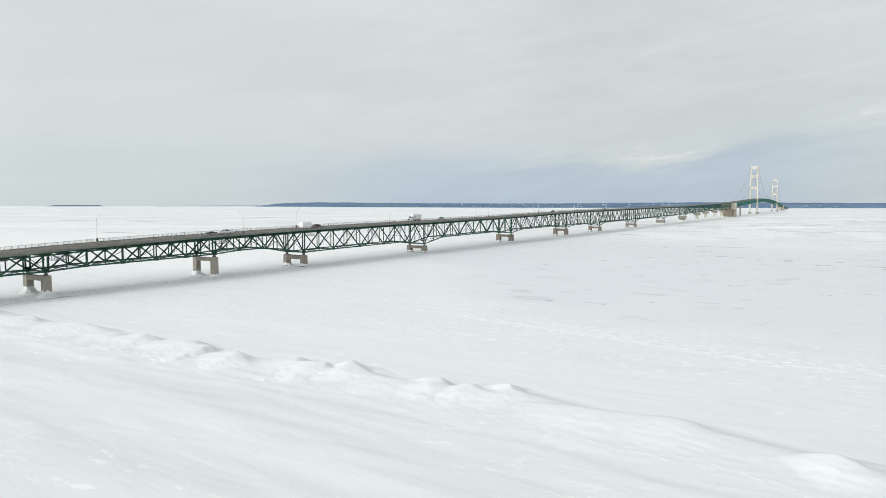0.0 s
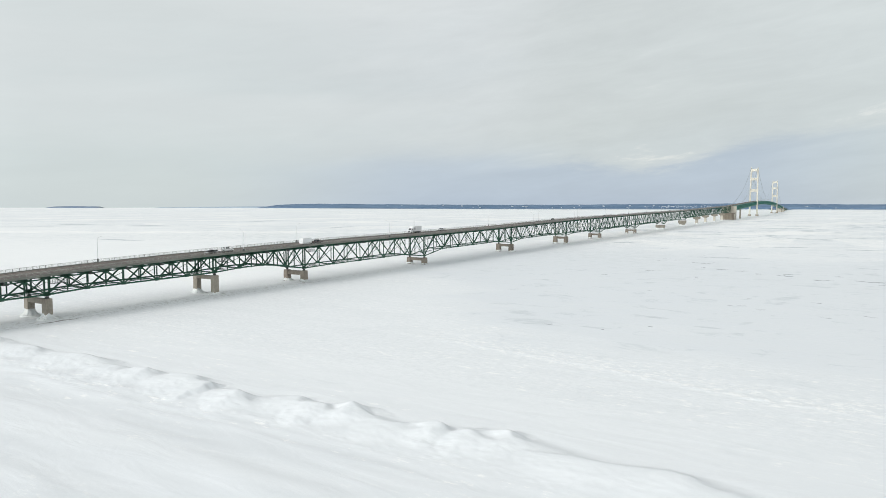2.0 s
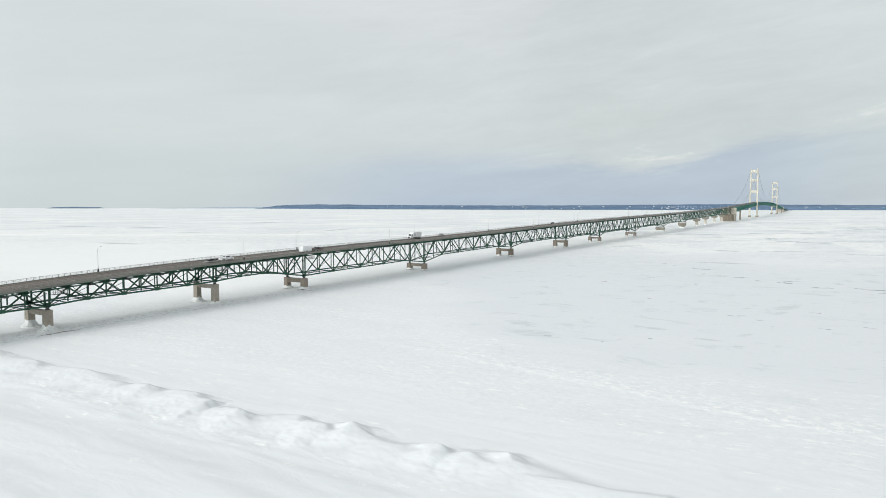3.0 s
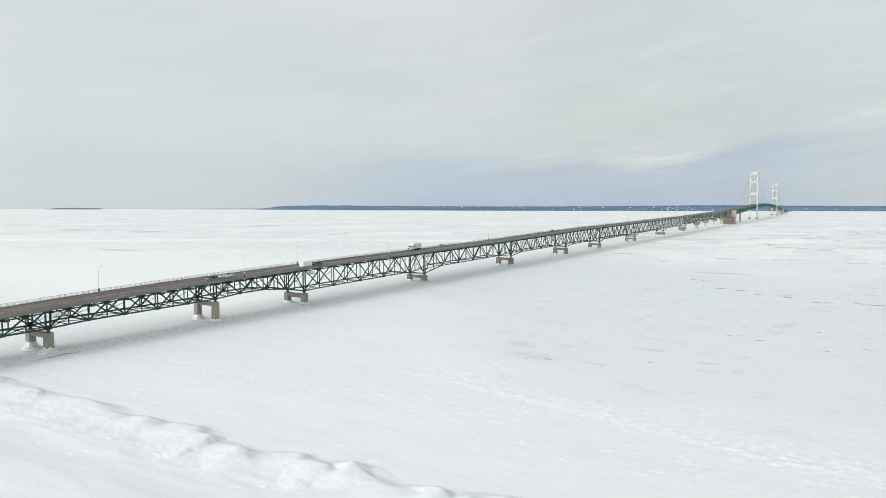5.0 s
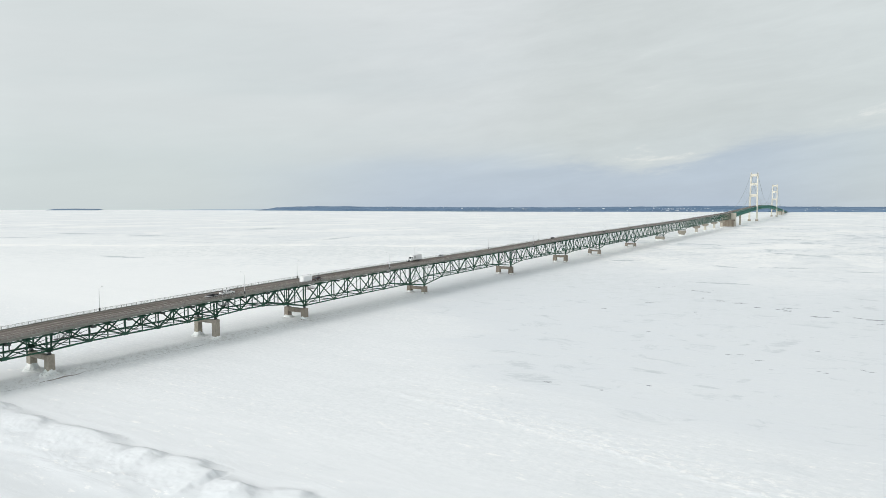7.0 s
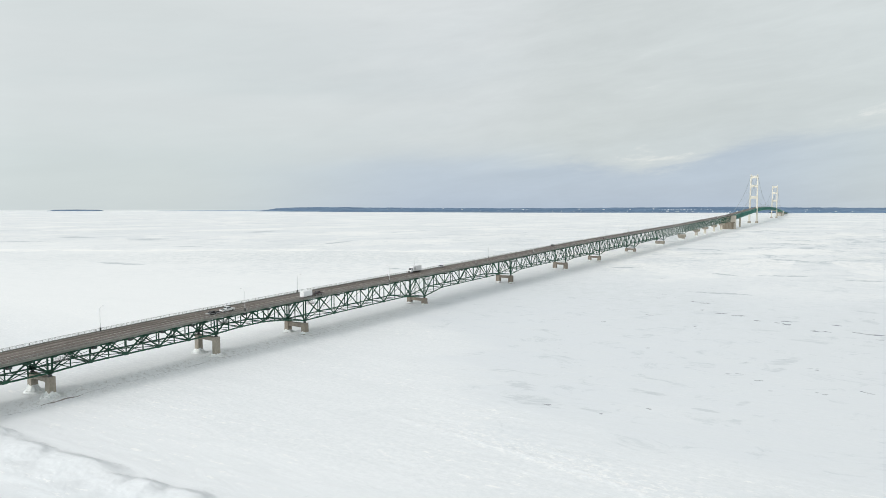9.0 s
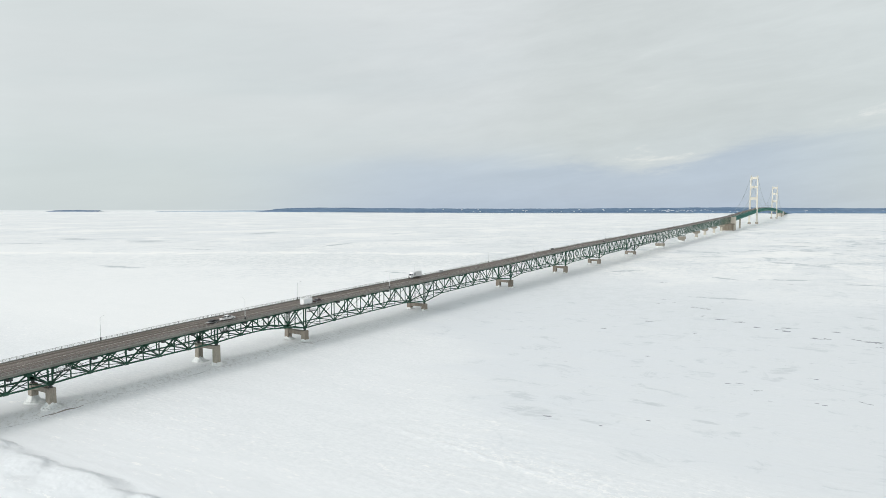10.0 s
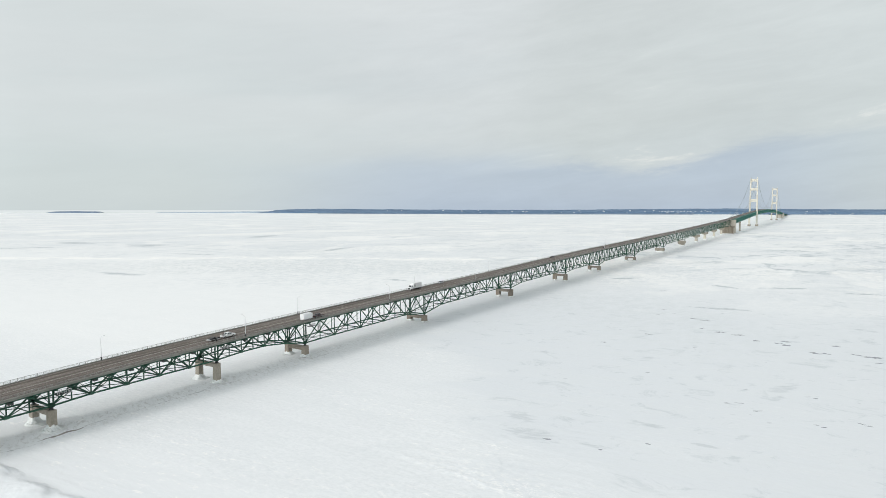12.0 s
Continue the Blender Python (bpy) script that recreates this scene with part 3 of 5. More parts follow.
def ridge_height(s, u):
    """The shore ice bank: a row of heaped drifts, long up the wind and steep down it, on a low berm."""
    if not 24.0 < s < 92.0:
        return 0.0
    apron = (0.34 * noise.noise(Vector((s * 0.13, u * 0.022, 1.0))) + 0.13 * noise.noise(Vector((s * 0.42, u * 0.09, 8.0)))) * step(70, 60, s) * step(24, 34, s)
    if s < 52:
        return apron
    wu = u + 0.9 * noise.noise(Vector((s * 0.16, u * 0.13, 6.0))) + 0.5 * noise.noise(Vector((s * 0.6, u * 0.5, 3.0)))
    ws = s + 0.6 * noise.noise(Vector((s * 0.2, u * 0.16, 16.0))) + 0.35 * noise.noise(Vector((s * 0.7, u * 0.6, 13.0))) + 0.22 * noise.noise(Vector((s * 1.5, u * 1.4, 23.0)))
    total = 0.0
    for mu, ms, h, up, down, near, far in DRIFTS:
        du = wu - mu
        if not -1.4 * up < du < 1.2 * down:
            continue
        ds = ws - ms - 0.22 * max(du, 0.0)
        a = -du / (1.4 * up) if du < 0 else (du / (1.2 * down)) ** 0.95
        b = -ds / (1.3 * near) if ds < 0 else (ds / (1.35 * far)) ** 0.95
        r = (a ** 1.6 + b ** 1.6) ** (1 / 1.6)
        if r < 1:
            total += (0.66 * h * (1 - r) ** 1.35 * (1 + 0.7 * r)) ** 2.4
    crest = float(np.interp(u, DRIFT_U, DRIFT_S))
    d = s - crest
    base = 0.36 * (math.exp(-(d / 2.2) ** 2) if d > 0 else math.exp(-(d / 6.5) ** 2))
    scoop = 0.0
    for mu, ms, h, up, down, near, far in DRIFTS:
        if down < 8:
            scoop = max(scoop, 0.40 * h * math.exp(-((wu - mu - 0.55 * down) / (0.24 * down + 0.5)) ** 2 - ((ws - ms - 0.7) / 1.5) ** 2))
    band = math.exp(-((d + 2.5) / 6.0) ** 2)
    lumps = 0.06 * noise.noise(Vector((s * 0.38, u * 0.3, 2.0))) + 0.025 * noise.noise(Vector((s * 1.0, u * 0.8, 4.0))) + 0.012 * noise.noise(Vector((s * 2.2, u * 2.0, 9.0)))
    moat = -0.18 * math.exp(-((d - 3.0) / 1.7) ** 2) * (0.7 + 0.6 * noise.noise(Vector((u * 0.09, 4.4, 1.0))))
    foot = 0.08 * max(0.0, noise.noise(Vector((s * 1.1, u * 0.7, 21.0)))) * math.exp(-((d + 8.5) / 1.6) ** 2)
    return total ** (1 / 2.4) + base - scoop + moat + lumps * band + foot + apron


def crust_line(s, u):
    """A low broken line of refrozen slabs parallel to the shore."""
    if not 106.0 < s < 134.0:
        return 0.0
    mid = 115.3 + 1.2 * noise.noise(Vector((u * 0.03, 1.0, 3.0))) - max(-92.0, min(0.0, u + 3.0)) * 0.19
    band = math.exp(-((s - mid) / 1.2) ** 2) + 0.35 * math.exp(-((s - mid - 4) / 4.0) ** 2)
    return step(-112, -66, u) * 0.42 * band * max(0.0, 0.14 + 0.4 * noise.noise(Vector((u * 0.35, s * 0.6, 2.0))) + 0.25 * noise.noise(Vector((u * 0.9, s * 1.2, 8.0))))


def bowl(x, y):
    """The ice far out, lifted so that it meets the sky where the curved lake does."""
    if y < 3400:
        return 0.0
    k = min(1.0, (y - 3400) / 1560.0)
    edge = float(np.interp(x / y, [-0.72, -0.32, -0.12, 0.1, 0.75], [22.5, 23.5, 20.0, 16.0, 13.5]))
    return edge * k ** 1.5


def build_ground():
    def lines(*stretches):
        out = []
        for a, b, n in stretches:
            out.extend(np.linspace(a, b, n, endpoint=False))
        return np.array(out + [stretches[-1][1]])

    ss = lines((-2500, -300, 8), (-300, 20, 20), (20, 60, 44), (60, 82, 96), (82, 106, 24), (106, 136, 60), (136, 500, 24), (500, 3000, 20), (3000, 6600, 48))
    us = lines((-6600, -600, 60), (-600, -172, 32), (-172, 14, 620), (14, 120, 80), (120, 700, 20), (700, 4200, 24))
    verts = np.empty((len(ss), len(us), 3))
    for i, s in enumerate(ss):
        for j, u in enumerate(us):
            x, y = s * AX + u * AY, s * AY - u * AX
            z = ridge_height(s, u) + crust_line(s, u) + bowl(x, y)
            if s < 20:
                z += 0.9 * min(1.0, (20 - s) / 60.0)
            verts[i, j] = (x, y, z)
    n, m = len(ss), len(us)
    grid = np.arange(n * m).reshape(n, m)
    faces = np.stack([grid[:-1, :-1], grid[:-1, 1:], grid[1:, 1:], grid[1:, :-1]], -1).reshape(-1, 4)
    me = bpy.data.meshes.new("ground")
    me.from_pydata(verts.reshape(-1, 3).tolist(), [], faces[:, ::-1].tolist())
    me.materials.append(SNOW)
    me.polygons.foreach_set("use_smooth", [True] * len(me.polygons))
    me.update()
    if me.polygons[0].normal.z < 0:
        me.flip_normals()
    return tagged(new("ground", me), "frozen lake under wind-packed white snow with drifted shore ridges", "snow field", kind="structure")


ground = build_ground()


def far_land(name, left, right, y, crest, material, label, seed, tooth=1.0):
    """A low wooded shore across the ice, drawn out between two bearings (x over y)."""
    bm = bmesh.new()
    count = max(12, int(abs(right - left) * y / 9.0))
    rows = []
    for i in range(count + 1):
        k = i / count
        bearing = left + (right - left) * k
        x = bearing * y
        z0 = bowl(x, y) - 1.5
        z1 = bowl(x, y) + max(0.6, crest(k) + tooth * (2.2 * noise.noise(Vector((x * 0.012, seed, 0))) + 1.3 * noise.noise(Vector((x * 0.06, seed, 9)))))
        mid = z0 + (z1 - z0) * 0.45
        rows.append([bm.verts.new(p) for p in ((x, y, z0), (x, y + 6, mid), (x, y + 70, z1), (x, y + 110, z0))])
    for a, b in zip(rows, rows[1:]):
        for k in range(3):
            bm.faces.new((a[k], b[k], b[k + 1], a[k + 1]))
    bmesh.ops.recalc_face_normals(bm, faces=bm.faces)
    return thing(name, Matrix(), label, "shore", kind="structure", bm=bm, material=material)


def profile(stops):
    return lambda k: float(np.interp(k, [a for a, b in stops], [b for a, b in stops]))


far_land("backdrop_shore", -0.300, 0.76, 4860, profile([(0, 2), (0.03, 25), (0.06, 32), (0.1, 35), (0.28, 32), (0.45, 34), (0.55, 38), (0.72, 46), (0.78, 43), (1, 40)]), HAZED_FOREST,
         "low wooded far shore in winter, distance haze in its blue colour", 1.3)
far_land("backdrop_near_point", -0.20, 0.40, 4800, profile([(0, 2), (0.2, 6), (0.5, 9), (0.75, 10), (1, 6)]), HAZED_FOREST,
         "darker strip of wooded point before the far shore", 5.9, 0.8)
far_land("backdrop_haze_shore", -0.46, -0.27, 4900, profile([(0, 3), (0.4, 7), (0.7, 10), (1, 13)]), HAZED_FAINT_FOREST,
         "faint low point of land, haze mixed into its pale colour", 8.2, 0.2)
far_land("backdrop_island", -0.634, -0.550, 4890, profile([(0, 4), (0.06, 10), (0.5, 12.5), (0.94, 10), (1, 4)]), HAZED_FOREST,
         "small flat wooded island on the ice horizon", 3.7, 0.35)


far_land("backdrop_causeway", 0.530, 0.562, 4700, profile([(0, 9), (0.3, 15), (0.55, 10), (1, 1.5)]), HAZED_FOREST,
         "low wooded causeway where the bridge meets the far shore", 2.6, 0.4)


def house(name, w, d, h, pitch):
    bm = bmesh.new()
    add_box(bm, -w / 2, w / 2, -d / 2, d / 2, -2, h)
    ob = thing(name, Matrix(), "pale house with snow on its gabled roof", "house", "houses on the far shore")
    part("wall", bm, HOUSE_WALL, ob)
    part("roof", add_prism(bmesh.new(), [(-w / 2 - 0.6, h), (w / 2 + 0.6, h), (0, h + pitch)], -d / 2 - 0.6, d / 2 + 0.6), ROOF_SNOW, ob)
    return ob


town = random.Random(11)
first_house = house("house", 9, 9, 4.0, 2.6)
for i in range(110):
    bearing = town.choice((town.uniform(0.33, 0.46), town.gauss(0.365, 0.014), town.gauss(0.40, 0.012), town.uniform(0.28, 0.50), town.uniform(-0.1, 0.3), town.uniform(0.56, 0.73)))
    k = town.choice((0.02, 0.3, 0.55, 0.6, 0.7))
    y = 4860 + 6 * k / 0.45 if k < 0.45 else 4866 + 64 * (k - 0.45) / 0.55
    size = town.uniform(0.6, 1.3)
    z = bowl(bearing * 4860, 4860) - 1.5 + 38.0 * k
    at = Matrix.Translation((bearing * y, y - 3.5, z)) @ Matrix.Rotation(town.uniform(-0.4, 0.4), 4, "Z")
    if i == 0:
        first_house.matrix_world = at
    else:
        h = copy_thing(first_house, at)
        h.scale = (size * town.uniform(0.5, 1.6), 1, size * town.uniform(0.35, 0.6))

# ---------------------------------------------------------------- approach trusses
TRUSS = 4.9                                                  # truss planes either side of the axis
EDGE = 8.0                                                   # deck edges
SUPPORTS = [36, 94.5, 152.6, 199, 295, 411, 526, 625, 769, 936, 1106, 1254, 1359, 1490, 1615, 1748.5]
FOOT = [6.6, 7.1, 8.3, 6.0, 4.8, 6.7, 7.4, 6.6, 6.3, 7.7, 11.0, 14.8, 16.5, 17.5, 18.2, 18.5]
BELLY = [6.8, 7.95, 9.15, 6.65, 8.1, 9.1, 9.1, 9.7, 10.8, 12.0, 14.2, 16.0, 17.0, 17.9, 18.4]
PANELS = [5, 5, 4, 5, 6, 6, 5, 8, 8, 8, 9, 6, 7, 7, 6]


def ribbon(stations, y0, y1, top, bottom):
    """A strip along the bridge between two offsets, top and bottom counted from the deck's height."""
    bm = bmesh.new()
    rings = []
    for s in stations:
        z = deck_height(s)
        rings.append([bm.verts.new(p) for p in ((s, y0, z + bottom), (s, y1, z + bottom), (s, y1, z + top), (s, y0, z + top))])
    for a, b in zip(rings, rings[1:]):
        for q in range(4):
            bm.faces.new((a[q], b[q], b[(q + 1) % 4], a[(q + 1) % 4]))
    bm.faces.new(rings[0])
    bm.faces.new(rings[-1][::-1])
    bmesh.ops.recalc_face_normals(bm, faces=bm.faces)
    return bm


def truss_span(k):
    s0, s1, n = SUPPORTS[k], SUPPORTS[k + 1], PANELS[k]
    near = k < 7
    span = thing("truss_span", BRIDGE, "dark green steel deck truss span with rust stains on concrete piers" if near else "distant dark green steel deck truss span of the bridge",
                 "bridge span", "approach spans")
    step = (s1 - s0) / n
    low, high = [], []
    for i in range(n + 1):
        s = s0 + i * step
        z = FOOT[k] if i == 0 else FOOT[k + 1] if i == n else BELLY[k] + 0.009 * (s - (s0 + s1) / 2)
        if k == 2 and i == 3:
            z = 8.0
        low.append((s, z))
    high = [(s0 + i * step / 2, deck_height(s0 + i * step / 2) - 1.68) for i in range(2 * n + 1)]
    wide = 0.46 if near else 0.62
    g = 0.12                                                 # chord ends butt short of the next piece
    for y in (-TRUSS, TRUSS):
        for i in range(n):
            (xa, za), (xb, zb) = low[i], low[i + 1]
            member("bottom_chord", (xa + g, y, za), (xb - g, y, zb), wide, wide, span, GREEN, BOX_SECTION)
            (xt, zt) = high[2 * i + 1]
            for a, b in (((xa, za), (xt, zt)), ((xt, zt), (xb, zb))):
                va, vb = Vector((a[0], y, a[1])), Vector((b[0], y, b[1]))
                way = (vb - va).normalized()
                member("diagonal", va + way * 0.55, vb - way * 0.55, 0.37, 0.38, span, GREEN)
            zm = (za + zb) / 2
            member("post", (xt, y, zm + 0.3), (xt, y, zt - 0.3), 0.28, 0.30, span, GREEN)
        for i in range(2 * n):
            (xa, za), (xb, zb) = high[i], high[i + 1]
            member("top_chord", (xa + g, y, za), (xb - g, y, zb), wide * 0.8, wide * 0.8, span, GREEN, BOX_SECTION)
        for i in range(n + 1):
            (xa, za), (_, zt) = low[i], high[2 * i]
            end = i in (0, n)
            off = 0.0 if not end else (0.62 if i == 0 else -0.62)
            member("post", (xa + off, y, za + 0.3), (xa + off, y, zt - 0.3), 0.40 if end else 0.29, 0.40 if end else 0.30, span, GREEN)
            if near:
                r = 0.85 if end else 0.66
                bm = bmesh.new()
                add_prism(bm, [(xa - r, za - 0.34), (xa + r, za - 0.34), (xa + r, za + 0.3), (xa + r * 0.5, za + r * 1.05), (xa - r * 0.5, za + r * 1.05), (xa - r, za + 0.3)],
                          y - wide / 2 - 0.05, y + wide / 2 + 0.05)
                part("gusset_plate", bm, GREEN, span)
        if near:
            for i in range(n):
                xt, zt = high[2 * i + 1]
                bm = bmesh.new()
                add_prism(bm, [(xt - 0.75, zt + 0.32), (xt + 0.75, zt + 0.32), (xt + 0.7, zt - 0.3), (xt + 0.3, zt - 0.75), (xt - 0.3, zt - 0.75), (xt - 0.7, zt - 0.3)],
                          y - wide / 2 - 0.05, y + wide / 2 + 0.05)
                part("gusset_plate", bm, GREEN, span)
    for i in range(n + 1):
        (xa, za), (_, zt) = low[i], high[2 * i]
        member("strut", (xa, -TRUSS + 0.4, za), (xa, TRUSS - 0.4, za), 0.36, 0.36, span, GREEN)
        if k < 9:
            member("sway_brace", (xa, -TRUSS + 0.4, za + 0.5), (xa, TRUSS - 0.4, zt - 0.9), 0.12, 0.12, span, GREEN)
            member("sway_brace", (xa + 0.25, -TRUSS + 0.4, zt - 0.9), (xa + 0.25, TRUSS - 0.4, za + 0.5), 0.12, 0.12, span, GREEN)
    for i in range(n):
        (xa, za), (xb, zb) = low[i], low[i + 1]
        if k < 9:
            member("lateral_brace", (xa + 0.5, -TRUSS + 0.4, za), (xb - 0.5, TRUSS - 0.4, zb), 0.18, 0.20, span, GREEN)
            member("lateral_brace", (xa + 0.5, TRUSS - 0.4, za + 0.26), (xb - 0.5, -TRUSS + 0.4, zb + 0.26), 0.18, 0.20, span, GREEN)
            xt, zt = high[2 * i + 1]
            zm = (za + zb) / 2
            member("strut", (xt, -TRUSS + 0.4, zm), (xt, TRUSS - 0.4, zm), 0.2, 0.2, span, GREEN)
    for i in range(2 * n):
        x, z = high[i]
        top, bottom = z + 0.66, z - 0.12
        bm = bmesh.new()
        section = [(-EDGE, top - 0.34), (-TRUSS - 0.5, bottom - 0.1), (TRUSS + 0.5, bottom - 0.1), (EDGE, top - 0.34), (EDGE, top), (-EDGE, top)]
        a = [bm.verts.new((x - 0.17 + (0.4 if i == 0 else 0), y, zz)) for y, zz in section]
        b = [bm.verts.new((x + 0.17 + (0.4 if i == 0 else 0), y, zz)) for y, zz in section]
        bm.faces.new(a)
        bm.faces.new(b[::-1])
        for q in range(6):
            bm.faces.new((a[q], b[q], b[(q + 1) % 6], a[(q + 1) % 6]))
        bmesh.ops.recalc_face_normals(bm, faces=bm.faces)
        part("floor_beam", bm, GREEN, span)
    if k < 6:
        for i in range(1, n):
            x, z = high[2 * i]
            part("drain_box", add_box(bmesh.new(), x - 0.65, x + 0.65, -7.9, -6.9, z - 0.05, z + 0.62, 0.06), DARK_STEEL, span, "dark steel drain box under the deck edge")
    for y in (-6.3, -2.4, 2.4, 6.3):
        part("stringer", ribbon([x for x, z in high], y - 0.12, y + 0.12, -0.64, -1.0), GREEN, span)
    return span


for k in range(len(PANELS)):
    truss_span(k)

# ---------------------------------------------------------------- road deck
STATIONS = [36 + 5.8 * i for i in range(180)] + [1080 + 24.0 * i for i in range(182)]


road = thing("road", BRIDGE, "four-lane bridge road with salt-streaked grey-brown pavement", "road", kind="structure", bm=ribbon(STATIONS, -7.35, 7.35, -0.2, -0.55), material=ROAD)
# unseen underside, added pale to bounce light into the shadow below the deck
SLAB = surface("bounce_slab_concrete", (0.34, 0.33, 0.30), (0.46, 0.45, 0.42), 0.6, 0.9, 0.0, 0.3, stain=(0.22, 0.20, 0.17), amount=0.4)
part("deck_slab", ribbon(STATIONS, -7.34, 7.34, -0.556, -0.63), SLAB, road, "unseen concrete slab under the road, pale to bounce light")
for y in (-1, 1):
    part("curb", ribbon(STATIONS, *sorted((y * 7.354, y * EDGE)), 0.0, -0.62), FASCIA, road, "pale concrete curb")
    part("edge_beam", ribbon(STATIONS, *sorted((y * (EDGE + 0.004), y * (EDGE + 0.16))), -0.12, -0.55), FASCIA, road, "weathered grey edge beam with stains")
    part("edge_stringer", ribbon(STATIONS, *sorted((y * 7.5, y * 7.75)), -0.58, -0.74), GREEN, road, "dark green edge stringer")
STRIPE = surface("worn_lane_paint", (0.34, 0.33, 0.30), (0.48, 0.47, 0.43), 1.5, 0.8, stain=(0.2, 0.18, 0.16), amount=0.7)
for y in (-0.22, 0.12):
    part("lane_line", ribbon(STATIONS, y, y + 0.12, -0.194, -0.199), STRIPE, road, "worn centre line")
for y in (-3.6, 3.6):
    for i in range(60):
        s = 40 + 12.0 * i
        part("lane_dash", ribbon([s, s + 3.0], y - 0.06, y + 0.06, -0.194, -0.199), STRIPE, road)

# ---------------------------------------------------------------- railings
POST = mesh_of("rail_post", add_box(add_box(bmesh.new(), -0.05, 0.05, -0.05, 0.05, 0.012, 0.9), -0.11, 0.11, -0.1, 0.1, 0.0, 0.03), RAIL_STEEL)


def railing(k, y):
    s0, s1 = SUPPORTS[k], SUPPORTS[k + 1]
    rail = thing("bridge_railing", BRIDGE, "grey galvanised steel railing along the bridge curb", "railing", "bridge railings")
    stations = list(np.linspace(s0 + 0.05, s1 - 0.05, max(3, int((s1 - s0) / 12))))
    for z, r in ((0.86, 0.05), (0.66, 0.022), (0.48, 0.022), (0.30, 0.022), (0.13, 0.022)):
        part("rail", add_tube(bmesh.new(), [(s, y, deck_height(s) + z) for s in stations], r, 5), RAIL_STEEL, rail)
    count = int(round((s1 - s0) / 1.83))
    far = None if k < 6 else bmesh.new()
    for i in range(count):
        s = s0 + (i + 0.5) * (s1 - s0) / count
        if far is None:
            p = part("rail_post", POST, None, rail)
            p.location = (s, y, deck_height(s))
        else:
            add_box(far, s - 0.05, s + 0.05, y - 0.05, y + 0.05, deck_height(s), deck_height(s) + 0.9)
    if far is not None:
        tagged(part("rail_posts", far, RAIL_STEEL, rail), kind="stuff")


for k in range(len(PANELS)):
    for y in (-EDGE + 0.28, EDGE - 0.28):
        railing(k, y)

# ---------------------------------------------------------------- piers


def leg_shape(bm, x, y, wx, wy, z0, z1, batter=0.06, bevel=0.12):
    """A battered column with softened edges."""
    ring = []
    for z, grow in ((z0, 1 + batter), (z1 - 0.15, 1.0), (z1, 0.96)):
        a, b, c = wx / 2 * grow, wy / 2 * grow, bevel
        ring.append([bm.verts.new((x + p, y + q, z)) for p, q in ((-a + c, -b), (a - c, -b), (a, -b + c), (a, b - c), (a - c, b), (-a + c, b), (-a, b - c), (-a, -b + c))])
    for r0, r1 in zip(ring, ring[1:]):
        for q in range(8):
            bm.faces.new((r0[q], r0[(q + 1) % 8], r1[(q + 1) % 8], r1[q]))
    bm.faces.new(ring[0][::-1])
    bm.faces.new(ring[-1])
    return bm


def snow_mound(x, y, wx, wy, reach, h, seed):
    """Spray ice that climbs a pier leg in a collar, on a low rubbly skirt with a cracked rim."""
    bm = bmesh.new()
    rings = []
    turns = 56
    for i in range(25):
        k = i / 24.0
        row = []
        for j in range(turns):
            a = 2 * math.pi * j / turns
            ca, sa = math.cos(a), math.sin(a)
            square = 1 / max(abs(ca), abs(sa))
            lobe = 1 + 0.40 * noise.noise(Vector((ca * 1.1, sa * 1.1, seed))) + 0.14 * noise.noise(Vector((ca * 3.3, sa * 3.3, seed)))
            out = reach * lobe * (1 + 0.35 * ca) * k ** 1.25
            px, py = x + ca * (wx / 2 * 0.9 * square * (1 - k) + wx / 2 * k + out), y + sa * (wy / 2 * 0.9 * square * (1 - k) + wy / 2 * k + out)
            high = h * (1 + 0.45 * noise.noise(Vector((ca * 0.9, sa * 0.9, seed * 3))))
            z = high * (0.75 * math.exp(-out / 0.55) + 0.25 * math.exp(-(out / 1.35) ** 2))
            z += 0.42 * (1 - k) ** 1.2 * lobe
            z += 0.30 * math.exp(-((k - 0.74) / 0.10) ** 2) * (0.6 + 0.9 * noise.noise(Vector((ca * 2.6, sa * 2.6, seed + 5))))
            z += (0.20 * noise.noise(Vector((px, py, seed)) * 0.9) + 0.22 * noise.noise(Vector((px, py, seed)) * 2.3)) * min(1.0, 3 * (1 - k)) * min(1.0, 4 * k + 0.2)
            row.append(bm.verts.new((px, py, max(z, 0.0) - 0.08 * k)))
        rings.append(row)
    bm.faces.new(rings[0])
    for a, b in zip(rings, rings[1:]):
        for j in range(turns):
            bm.faces.new((a[j], b[j], b[(j + 1) % turns], a[(j + 1) % turns]))
    bmesh.ops.recalc_face_normals(bm, faces=bm.faces)
    return thing("snow_mound", BRIDGE, "heap of wind-packed snow and ice round a pier foot", "snow mound", "snow mounds at the piers", bm=bm, material=PACKED, smooth=True)


def bearings(pier, s, top, foot):
    for y in (-TRUSS, TRUSS):
        bm = bmesh.new()
        add_prism(bm, [(s - 0.55, top), (s + 0.55, top), (s + 0.5, top + 0.2), (s + 0.2, foot - 0.55), (s + 0.55, foot - 0.44), (s - 0.55, foot - 0.44), (s - 0.2, foot - 0.55), (s - 0.5, top + 0.2)], y - 0.38, y + 0.38)
        part("bearing", bm, DARK_STEEL, pier, "dark steel bearing shoe")


